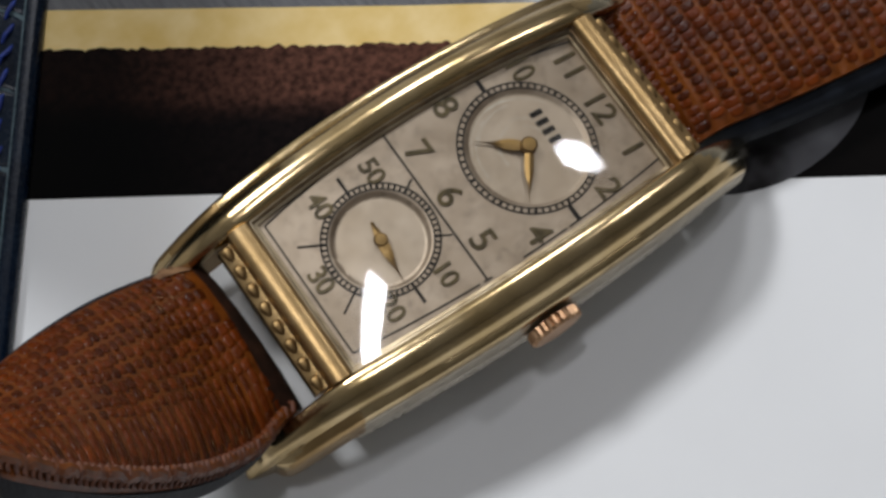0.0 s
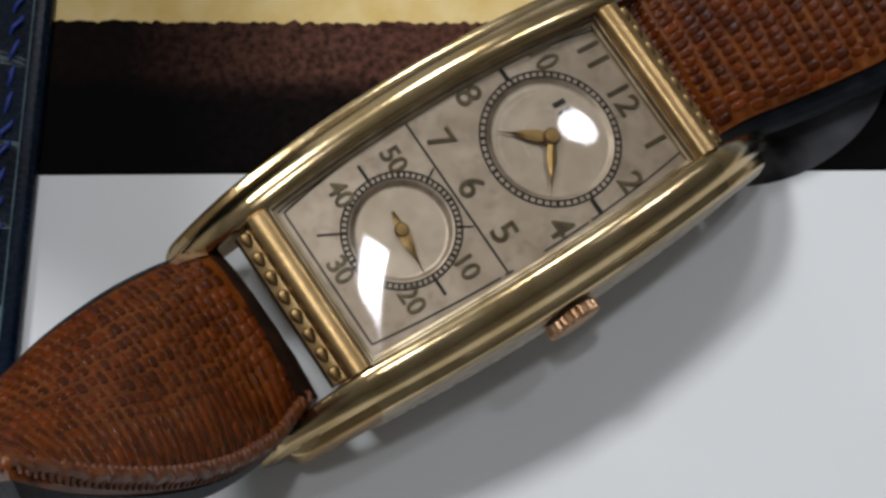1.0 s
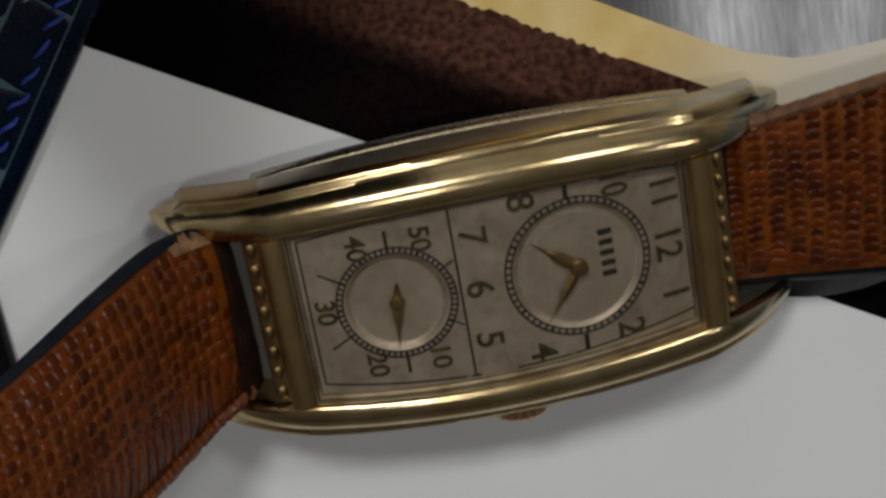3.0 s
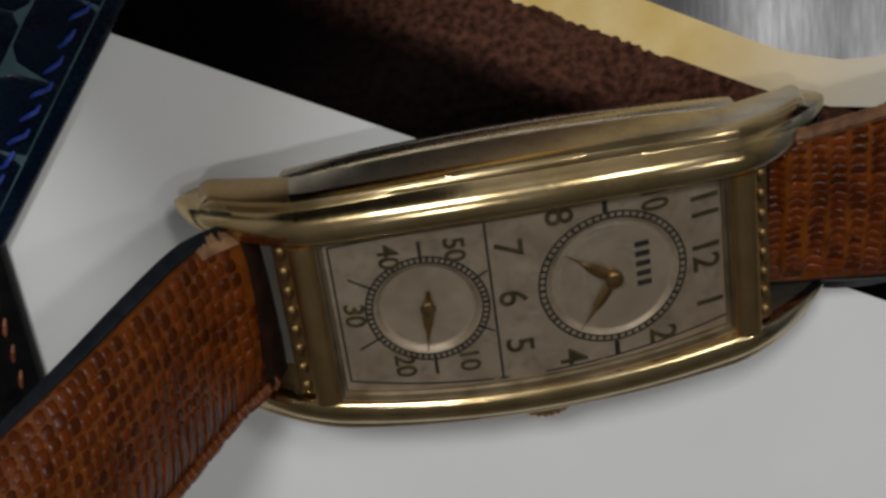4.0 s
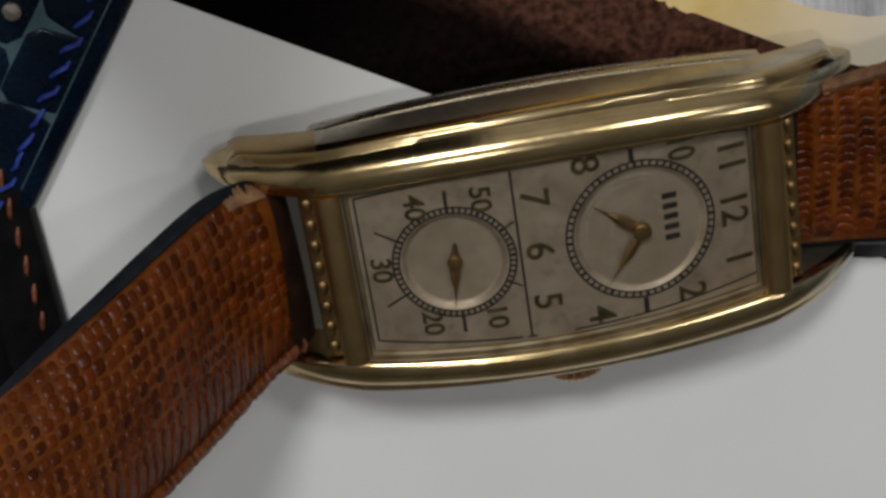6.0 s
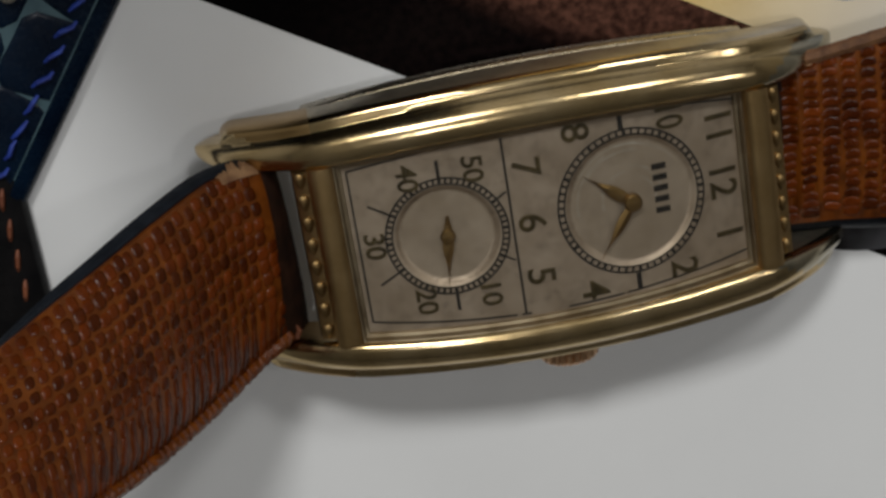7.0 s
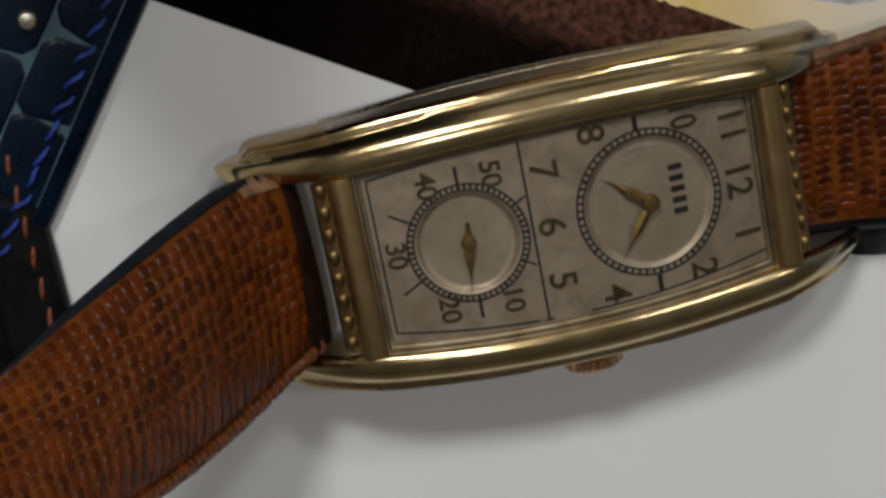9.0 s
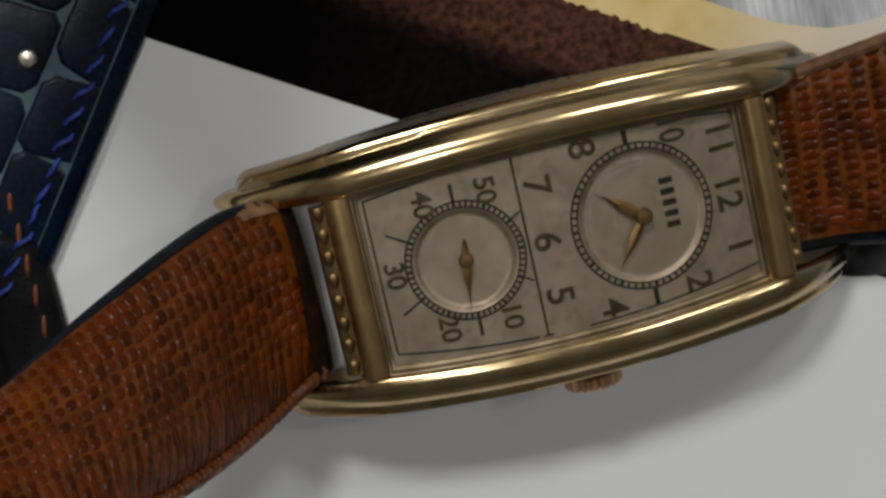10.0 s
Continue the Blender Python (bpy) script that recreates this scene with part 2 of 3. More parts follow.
def fade_along(m, pale, start, stop):
    """Fades the printed tone to a pale one along the band, as a painted gloss highlight."""
    nt = m.node_tree
    b = nt.nodes["Principled BSDF"]
    tone = b.inputs["Base Color"].links[0].from_socket
    co, run, rng, mix = nt.nodes.new("ShaderNodeTexCoord"), nt.nodes.new("ShaderNodeVectorMath"), nt.nodes.new("ShaderNodeMapRange"), nt.nodes.new("ShaderNodeMixRGB")
    run.operation = "DOT_PRODUCT"
    run.inputs[1].default_value = (853.5, -521, 0)
    rng.inputs["From Min"].default_value, rng.inputs["From Max"].default_value = start, stop
    mix.inputs[2].default_value = (*pale, 1)
    nt.links.new(co.outputs["Object"], run.inputs[0])
    nt.links.new(run.outputs["Value"], rng.inputs["Value"])
    nt.links.new(rng.outputs["Result"], mix.inputs[0])
    nt.links.new(tone, mix.inputs[1])
    nt.links.new(mix.outputs["Color"], b.inputs["Base Color"])


# cream end of the yellow stripe: light on the gloss, put into the colour
fade_along(PRINT_YELLOW, (0.80, 0.72, 0.60), 8, 26)
PRINT_GREY = steel_print()
PRINT_DISC = mottled("printed_dark_steel", (0.022, 0.020, 0.020), (0.20, 0.20, 0.215), 110, (0.35, 0.45), 0.0, 0.03, 1500, 3.0, gloss=0.03)
SCUFF = mottled("scuffed_silvering", (0.36, 0.32, 0.25), (0.50, 0.45, 0.37), 900, (0.35, 0.5), 0.5)
WALL = mottled("painted_wall", (0.50, 0.49, 0.475), (0.56, 0.55, 0.53), 3, (0.7, 0.8), 0.0, 0.05, 90)
PALE_WALL = mottled("pale_painted_wall", (0.38, 0.37, 0.35), (0.43, 0.42, 0.40), 3, (0.7, 0.8), 0.0, 0.05, 90)
CEIL = mottled("white_ceiling_board", (0.74, 0.74, 0.73), (0.80, 0.80, 0.79), 4, (0.8, 0.9), 0.0, 0.05, 120)
FLOOR = mottled("grey_carpet_floor", (0.20, 0.20, 0.21), (0.28, 0.28, 0.29), 30, (0.9, 1.0), 0.0, 0.3, 400)
DESK = mottled("pale_laminate_desk", (0.46, 0.44, 0.40), (0.52, 0.50, 0.46), 12, (0.4, 0.5), 0.0, 0.03, 300)
STEEL = mottled("painted_steel", (0.05, 0.05, 0.055), (0.08, 0.08, 0.085), 60, (0.4, 0.5), 0.0, 0.05, 600)


def crystal_material():
    m, nt, b = base_material("mineral_crystal", (1, 1, 1))
    clear, gloss = nt.nodes.new("ShaderNodeBsdfTransparent"), nt.nodes.new("ShaderNodeBsdfGlossy")
    clear.inputs["Color"].default_value = (0.965, 0.96, 0.945, 1)
    gloss.inputs["Roughness"].default_value = 0.045
    fres, mix = nt.nodes.new("ShaderNodeFresnel"), nt.nodes.new("ShaderNodeMixShader")
    fres.inputs["IOR"].default_value = 1.5
    nt.links.new(fres.outputs["Fac"], mix.inputs["Fac"])
    nt.links.new(clear.outputs["BSDF"], mix.inputs[1])
    nt.links.new(gloss.outputs["BSDF"], mix.inputs[2])
    nt.links.new(mix.outputs["Shader"], nt.nodes["Material Output"].inputs["Surface"])
    return m


CRYSTAL = crystal_material()

# ---------------------------------------------------------------- mesh helpers
# The small things are drawn in millimetres; x runs towards twelve, y towards nine, z out of the dial.
# The dial's middle lies LIFT above the table.
LIFT = 9.6


def link(name, bm, material, parent=None, label="", sharp=38, small=True):
    if small:
        for v in bm.verts:
            v.co = Vector((v.co.x, v.co.y, v.co.z + LIFT)) * 0.001
    bmesh.ops.recalc_face_normals(bm, faces=bm.faces)
    for f in bm.faces:
        f.smooth = True
    for e in bm.edges:
        if len(e.link_faces) == 2 and e.calc_face_angle(0) > radians(sharp):
            e.smooth = False
    me = bpy.data.meshes.new(name)
    bm.to_mesh(me)
    bm.free()
    me.materials.append(material)
    ob = new(name, me)
    ob.parent = parent
    if label:
        ob["label"] = label
    return ob


def part(name, bm, material, parent, label="", sharp=38):
    return link(name, bm, material, parent, label, sharp)


def thing(name, label, category, group="", kind=""):
    return tagged(new(name), label, category, group, kind)


def add_loft(bm, rings, closed=True, caps=True):
    rows = [[bm.verts.new(p) for p in ring] for ring in rings]
    n = len(rows[0])
    for a, b in zip(rows, rows[1:]):
        for i in range(n if closed else n - 1):
            j = (i + 1) % n
            bm.faces.new((a[i], a[j], b[j], b[i]))
    if closed and caps:
        bm.faces.new(rows[0][::-1])
        bm.faces.new(rows[-1])
    return rows


def loft(rings, closed=True, caps=True):
    bm = bmesh.new()
    add_loft(bm, rings, closed, caps)
    return bm


def add_tube(bm, pts, r, sides=6):
    pts = [Vector(p) for p in pts]
    rings = []
    for i, p in enumerate(pts):
        d = (pts[min(i + 1, len(pts) - 1)] - pts[max(i - 1, 0)]).normalized()
        s = d.cross(Vector((0, 0, 1)))
        s = s.normalized() if s.length > 1e-4 else Vector((1, 0, 0))
        q = s.cross(d)
        rr = r * (0.6 if i in (0, len(pts) - 1) else 1)
        rings.append([p + rr * (math.cos(a) * s + math.sin(a) * q) for a in (2 * math.pi * k / sides for k in range(sides))])
    add_loft(bm, rings)


def box(bm, x0, x1, y0, y1, z0, z1, bevel=0.0):
    v = [bm.verts.new(p) for p in ((x0, y0, z0), (x1, y0, z0), (x1, y1, z0), (x0, y1, z0), (x0, y0, z1), (x1, y0, z1), (x1, y1, z1), (x0, y1, z1))]
    fs = [bm.faces.new([v[i] for i in q]) for q in ((0, 3, 2, 1), (4, 5, 6, 7), (0, 1, 5, 4), (1, 2, 6, 5), (2, 3, 7, 6), (3, 0, 4, 7))]
    if bevel:
        es = list({e for f in fs for e in f.edges})
        bmesh.ops.bevel(bm, geom=es, offset=bevel, segments=2, affect="EDGES")


# ---------------------------------------------------------------- the room
def slab(name, x0, x1, y0, y1, z0, z1, material):
    bm = bmesh.new()
    box(bm, x0, x1, y0, y1, z0, z1)
    return tagged(link(name, bm, material, small=False), kind="structure")


TABLE_H = 0.75
slab("floor", -2.2, 2.6, -2.0, 2.6, -TABLE_H - 0.1, -TABLE_H, FLOOR)
slab("ceiling", -2.2, 2.6, -2.0, 2.6, CEILING, CEILING + 0.1, CEIL)
slab("wall_north", -2.2, 2.6, 2.6, 2.7, -TABLE_H, CEILING, WALL)
slab("wall_south", -2.2, 2.6, -2.1, -2.0, -TABLE_H, CEILING, PALE_WALL)
slab("wall_west", -2.3, -2.2, -2.0, 2.6, -TABLE_H, CEILING, WALL)
slab("wall_east", 2.6, 2.7, -2.0, 2.6, -TABLE_H, CEILING, WALL)

desk = thing("desk", "pale laminate office desk with dark steel legs", "desk")
bm = bmesh.new()
box(bm, -0.8, 0.8, -0.45, 0.45, -0.0305, -0.0055, 0.004)
link("desktop", bm, DESK, desk, small=False)
for sx in (-0.74, 0.74):
    for sy in (-0.39, 0.39):
        bm = bmesh.new()
        box(bm, sx - 0.025, sx + 0.025, sy - 0.025, sy + 0.025, -TABLE_H, -0.0305, 0.003)
        link("leg", bm, STEEL, desk, small=False)

for (lx, ly), (sx, sy), watts, turn in LAMPS:
    lampbox = thing("ceiling_light", "white ceiling panel light, switched on", "ceiling light", "ceiling lights")
    bm = bmesh.new()
    box(bm, -sx / 2 - 0.02, sx / 2 + 0.02, -sy / 2 - 0.02, sy / 2 + 0.02, -0.039, 0.0, 0.004)
    bm.transform(pose(lx, ly, CEILING - 0.001, 0, 0, turn))
    link("housing", bm, CEIL, lampbox, small=False)

# ---------------------------------------------------------------- the magazine under the watch
TABLE = -LIFT - 2.0


def sheet(pts, z, thick=0.05):
    """A flat printed area with a hair of thickness, its top z above the table."""
    bm = bmesh.new()
    low = [bm.verts.new((x, y, TABLE + z - thick)) for x, y in pts]
    top = [bm.verts.new((x, y, TABLE + z)) for x, y in pts]
    bm.faces.new(top)
    bm.faces.new(low[::-1])
    n = len(pts)
    for i in range(n):
        j = (i + 1) % n
        bm.faces.new((low[i], low[j], top[j], top[i]))
    return bm


def wavy(a, b, n, amp, scale, seed):
    """A ragged printed edge from a to b."""
    a, b = Vector(a), Vector(b)
    d = (b - a).normalized()
    s = Vector((-d.y, d.x))
    return [tuple(a.lerp(b, i / n) + s * amp * noise.noise((i * scale, seed, 0.3))) for i in range(n + 1)]


D = Vector((0.8535, -0.5210))
N = Vector((0.5210, 0.8535))


def along(s, off):
    p = D * s + N * off
    return (p.x, p.y)


magazine = thing("magazine", "open glossy magazine with a dark printed photograph on the desk", "magazine")
bm = bmesh.new()
box(bm, -140, 120, -110, 150, TABLE - 3.5, TABLE, 0.3)
part("page", bm, PAPER, magazine, "white coated page")
part("photo_black", sheet([along(-160, 5.74), along(30, 5.74), along(70, 5.74), along(70, 90), along(-160, 90)], 0.03), PRINT_BLACK, magazine, "black printed band")
part("photo_suede", sheet([along(-60, 5.78), along(26, 5.78)] + wavy(along(26, 21.2), along(-60, 21.2), 120, 0.12, 0.9, 2), 0.06), PRINT_SUEDE, magazine, "brown suede in print")
yel = wavy(along(-60, 19.9), along(8, 19.9), 220, 0.4, 0.5, 6) + [(24.0, 9.0), (27.0, 7.4), (30.5, 5.9), (34, 5.2), (60, 5.0), (60, 9.6), (40, 10.2), (34, 9.9), (31.5, 10.1), (29.3, 10.8), (27.0, 11.6), (24.4, 13.0), along(0, 23.7), along(-60, 24.0)]
part("photo_yellow", sheet(yel, 0.09), PRINT_YELLOW, magazine, "yellow printed stripe")
part("photo_steel", sheet([along(-60, 23.4), along(0, 23.1), (24.2, 12.4), (27.0, 11.0), (29.3, 10.3), (31.5, 9.6), (34, 9.4), (40, 9.6), (60, 9.2), (60, 60), (0, 60)], 0.08), PRINT_GREY, magazine, "grey steel in print")
blob = [(34 + 12.5 * math.cos(a), -4.2 + 8.6 * math.sin(a)) for a in (2 * math.pi * k / 48 for k in range(48))]
part("photo_disc", sheet(blob, 0.06), PRINT_DISC, magazine, "grey round steel in print")

# ---------------------------------------------------------------- the wristwatch
CX, CY = 3.0, -0.3
END = 27.2


def crest(u):
    a = abs(u)
    z = 1.25 - 1.5 * (min(a, 16.5) / 16.5) ** 2
    if a > 16.5:
        z -= 0.18 * (a - 16.5) + 0.050 * (a - 16.5) ** 2
    return z


def under(u):
    a = max(0.0, abs(u) - 16.0)
    return -6.1 - 3.6 * min(1.0, a / 8.7) ** 1.2


def opening(u):
    return max(7.55, 8.3 - 0.7 * (abs(u) / 16.5) ** 2)


def rail_ring(u, side):
    a = abs(u)
    zc, zb = crest(u), under(u)
    k = min(1.0, (zc - zb) / 7.2)
    yo = opening(u)
    wg, wo = 11.15 - 2.2 * (a / END) ** 2, 12.15 - 1.6 * (a / 24.7) ** 2
    if a > 23.6:
        wo = wg + (wo - wg) * max(0.08, math.sqrt(max(0.0, 1 - ((a - 23.6) / 1.4) ** 2)))
    d, e = wg - yo, wo - wg
    pts = [(yo, -1.9 * k), (yo, -0.5 * k), (yo + 0.05 * d, -0.22 * k), (yo + 0.16 * d, -0.06 * k), (yo + 0.34 * d, 0), (yo + 0.56 * d, -0.1 * k),
           (yo + 0.76 * d, -0.42 * k), (yo + 0.92 * d, -0.95 * k), (wg, -1.55 * k), (wg + 0.08 * e, -1.62 * k), (wg + 0.4 * e, -1.62 * k),
           (wg + 0.68 * e, -1.8 * k), (wg + 0.82 * e, -2.2 * k), (wg + 0.9 * e, -2.8 * k)]
    pts = [(y, zc + z) for y, z in pts]
    pts += [(wo + 0.05, zb + 1.6 * k), (wo - 0.25 * e, zb + 0.6 * k), (wo - 0.8 * e, zb), (yo + 0.2 * d, zb), (yo, zb + 0.5 * k)]
    f = 1.0
    if a > 25.2:
        f = max(0.05, math.sqrt(max(0.0, 1 - ((a - 25.2) / (END - 25.2)) ** 2)))
    ym, zm = (yo + wg) / 2 + 0.3, zb + 0.25 * (zc - zb)
    x = CX + (u if u < 17.6 else 17.6 + (u - 17.6) * 0.9)
    return [(x, CY + side * (ym + (y - ym) * (0.15 + 0.85 * f)), zm + (z - zm) * f) for y, z in pts]


def steps(a, b, n):
    return [a + (b - a) * i / n for i in range(n + 1)]


watch = thing("wristwatch", "worn gold-plated rectangular curved wristwatch with twin dials", "wristwatch")
SPLIT = 17.6
for side in (1, -1):
    rail = part("side_rail", loft([rail_ring(u, side) for u in steps(-SPLIT, SPLIT, 44)]), GOLD, watch, "polished stepped gold rail")
    rail.data.materials.append(BRUSHED)
    for poly in rail.data.polygons:
        c = poly.center * 1000
        if c.z - LIFT < crest(c.x - CX) - 2.6:
            poly.material_index = 1
    for end in (1, -1):
        us = [end * v for v in steps(SPLIT, 23.6, 14) + [23.9, 24.2, 24.45, 24.65, 24.8, 24.9, 24.97, 25.0, 25.2, 25.6, 25.9, 26.2, 26.5, 26.75, 26.95, 27.08, 27.16, END]]
        lug = part("lug", loft([rail_ring(u, side) for u in us]), LUG_METAL if end > 0 else GOLD, watch, "curved lug with plating worn to grey" if end > 0 else "curved gold lug")
        # plating is left on the outer step, worn off towards the strap
        lug.data.materials.append(GOLD)
        lug.data.materials.append(BRUSHED if end > 0 else GOLD_DULL)
        for poly in lug.data.polygons:
            c = poly.center * 1000
            u = 17.6 + (abs(c.x - CX) - 17.6) / (0.9 if end > 0 else 1.0)
            inner, outer = opening(u), 11.15 - 2.2 * (u / END) ** 2
            across = (abs(c.y - CY) - inner) / (outer - inner)
            if c.z - LIFT < crest(u) - 2.6:
                poly.material_index = 2
            elif across > (u - 17.6) / 4.5:
                poly.material_index = 1 if end > 0 or across < 1 else 2

# bars across both ends of the bezel, with a beaded strip outside them
for end in (1, -1):
    z0 = crest(16.6)
    prof = [(16.45, z0 - 1.9), (16.45, z0 - 0.5), (16.55, z0 - 0.24), (16.72, z0 - 0.09), (17.05, z0 - 0.01), (17.7, z0 - 0.03), (18.2, z0 - 0.14), (18.45, z0 - 0.36), (18.55, z0 - 1.0), (18.58, z0 - 1.7), (18.58, -6.0), (16.45, -6.0)]
    rings = []
    for y in steps(-7.62, 7.62, 12):
        sag = 0.10 * (y / 7.62) ** 2
        rings.append([(CX + end * u, CY + y, z - sag) for u, z in prof])
    part("bezel_bar", loft(rings), GOLD_DULL, watch, "gold bar across the bezel end")
    zb = z0 - 1.15
    strip = [(18.57, zb - 1.5), (18.57, zb - 0.45), (19.0, zb - 0.55), (19.65, zb - 0.85), (19.8, zb - 1.5)]
    ledge = part("bead_strip", loft([[(CX + end * u, CY + y, z) for u, z in strip] for y in steps(-7.2, 7.2, 4)]), GOLD_DULL, watch, "narrow ledge under the beads")
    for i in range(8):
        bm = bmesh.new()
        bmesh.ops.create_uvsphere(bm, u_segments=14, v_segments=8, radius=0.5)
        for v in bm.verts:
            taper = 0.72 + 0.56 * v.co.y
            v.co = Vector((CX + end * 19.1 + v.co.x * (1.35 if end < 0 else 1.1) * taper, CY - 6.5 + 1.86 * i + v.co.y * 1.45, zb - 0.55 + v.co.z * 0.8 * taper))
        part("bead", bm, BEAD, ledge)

bm = bmesh.new()
box(bm, CX - 17.5, CX + 17.5, CY - 8.6, CY + 8.6, -6.2, -2.9)
part("case_body", bm, SILVER, watch, "inner case frame")
rings = []
for u in [-18.4, -18.3, -18.0] + steps(-17, 17, 18) + [18.0, 18.3, 18.4]:
    a = abs(u)
    w = 12.2 - 1.75 * (a / 24.7) ** 2 - (1.0 if a > 18.35 else 0.4 if a > 18.2 else 0)
    zl = -9.45 + (0.9 if a > 18.35 else 0.35 if a > 18.2 else 0.0)
    half = [(w - 0.5, -5.3), (w - 0.1, -5.35), (w - 0.02, -5.5), (w - 0.02, -6.4), (w + 0.02, -6.45), (w + 0.02, -6.8), (w - 0.1, -7.05), (w - 0.8, -7.9), (w - 1.8, -8.8), (w - 3.2, zl)]
    rings.append([(CX + u, CY + y, max(z, zl)) for y, z in half] + [(CX + u, CY - y, max(z, zl)) for y, z in half[::-1]])
part("case_back", loft(rings), SILVER, watch, "greyed snap-on case back")

# winding crown
crown_bm = bmesh.new()
rings = []
for y, r in ((0, 1.0), (0.15, 1.0), (0.17, 2.3), (0.3, 2.5), (1.05, 2.5), (1.3, 2.3), (1.4, 1.7)):
    ring = []
    for i in range(72):
        a = 2 * math.pi * i / 72
        rr = r * (1.0 if r < 2.2 or i % 3 else 0.93)
        ring.append((3.3 + rr * math.cos(a), -12.45 - y, -4.0 + rr * math.sin(a)))
    rings.append(ring)
add_loft(crown_bm, rings)
part("crown", crown_bm, ROSE, watch, "fluted rose-gold winding crown", 30)


# dial: sprung lengthwise, with two sunk sub-dials
HOUR, SECOND = (9.6, 0.05), (-5.4, 0.0)


def dial_z(x, y):
    z = -0.0069 * (x - 1.5) ** 2
    for (cx, cy), r, deep in ((HOUR, 5.35, 0.32), (SECOND, 4.1, 0.45)):
        q = (r - math.hypot(x - cx, y - cy)) / 0.26
        z -= deep * min(1.0, max(0.0, q)) ** 2 * (3 - 2 * min(1.0, max(0.0, q)))
    return z


bm = bmesh.new()
add_loft(bm, [[(CX + u, CY + s * opening(u) * 1.02, dial_z(CX + u, CY + s * opening(u))) for s in steps(-1, 1, 76)] for u in steps(-16.6, 16.6, 150)], False)
dial = part("dial", bm, DIAL, watch, "aged silvered dial with faint stains", 60)
dial.data.materials.append(DIAL_DISC)
for poly in dial.data.polygons:
    c = poly.center * 1000
    if math.hypot(c.x - HOUR[0], c.y - HOUR[1]) < 5.0 or math.hypot(c.x - SECOND[0], c.y - SECOND[1]) < 3.75:
        poly.material_index = 1


def frame_ring(inset, lift):
    ring = []
    h, n = 16.45 - inset, 24
    for u in steps(-h, h, n)[:-1]:
        ring.append((u, opening(u) - inset))
    for k in steps(1, -1, 12)[:-1]:
        ring.append((h, k * (opening(h) - inset)))
    for u in steps(h, -h, n)[:-1]:
        ring.append((u, -opening(u) + inset))
    for k in steps(-1, 1, 12)[:-1]:
        ring.append((-h, k * (opening(h) - inset)))
    return [(CX + u, CY + y, dial_z(CX + u, CY + y) + lift) for u, y in ring]


bm = bmesh.new()
add_loft(bm, [frame_ring(0.0, 0.75), frame_ring(0.12, 0.72), frame_ring(0.30, 0.30), frame_ring(0.55, 0.22), frame_ring(0.62, 0.0)], True, False)
part("dial_frame", bm, FRAME_METAL, watch, "dull stepped frame round the dial", 30)


def on_dial(x, y, h=0.025):
    return (x, y, dial_z(x, y) + h)


def add_stroke(bm, a, b, w, h=0.03):
    """A printed line on the dial from a to b."""
    a, b = Vector(a), Vector(b)
    d = (b - a)
    n = max(1, int(d.length / 0.6))
    s = Vector((-d.y, d.x)).normalized() * w / 2
    rows = []
    for i in range(n + 1):
        p = a + d * i / n
        rows.append([bm.verts.new(on_dial(*(p + s), h)), bm.verts.new(on_dial(*(p - s), h))])
    for p, q in zip(rows, rows[1:]):
        bm.faces.new((p[0], p[1], q[1], q[0]))


def add_circle(bm, c, r, w, n=96):
    rows = []
    for i in range(n):
        a = 2 * math.pi * i / n
        rows.append([bm.verts.new(on_dial(c[0] + q * math.cos(a), c[1] + q * math.sin(a), 0.03)) for q in (r - w / 2, r + w / 2)])
    for i in range(n):
        p, q = rows[i], rows[(i + 1) % n]
        bm.faces.new((p[0], p[1], q[1], q[0]))


for name, c, r in (("minute_track", HOUR, 6.05), ("seconds_track", SECOND, 4.9)):
    bm = bmesh.new()
    add_circle(bm, c, r, 0.17)
    add_circle(bm, c, r - 0.5, 0.14)
    for i in range(60):
        a = 2 * math.pi * i / 60
        e = Vector((math.cos(a), math.sin(a)))
        add_stroke(bm, Vector(c) + e * (r - 0.5), Vector(c) + e * r, 0.2 if i % 5 else 0.28)
    part(name, bm, INK, dial, "black railway track printed on the dial")


def clock_way(s):
    a = math.radians(6 * s)
    return Vector((math.cos(a), -math.sin(a)))


bm = bmesh.new()
for s, r0, r1, w in ((45, 4.9, 6.4, 0.28), (15, 4.9, 6.4, 0.28), (35, 4.9, 6.8, 0.2), (25, 4.9, 6.8, 0.2), (55, 4.9, 5.85, 0.17), (5, 4.9, 5.85, 0.17)):
    add_stroke(bm, Vector(SECOND) + clock_way(s) * r0, Vector(SECOND) + clock_way(s) * r1, w)
part("seconds_ticks", bm, INK, dial)
for s in (1, -1):
    bm = bmesh.new()
    add_stroke(bm, (9.39, s * 6.1), (9.39, s * 7.55), 0.42, 0.06)
    part("hour_bar", bm, INK, dial)


def rail_y(x):
    return 7.72 - 1.28 * ((x - 3.2) / 15.8) ** 2


bm = bmesh.new()
for s in (1, -1):
    for x0, x1 in ((-12.45, -0.9), (-0.5, 0.3), (3.4, 8.0), (8.3, 19.05)) if s < 0 else ((-12.45, 19.05),):
        xs = steps(x0, x1, max(1, int((x1 - x0) / 1.2)))
        for a, b in zip(xs, xs[1:]):
            add_stroke(bm, (a, s * rail_y(a)), (b, s * rail_y(b)), 0.17)
for x in (-12.45, 19.05):
    add_stroke(bm, (x, rail_y(x)), (x, -rail_y(x)), 0.16)
add_stroke(bm, (-0.15, 7.65), (-0.15, -7.65), 0.2)
part("dial_border", bm, INK, dial, "thin black border lines")


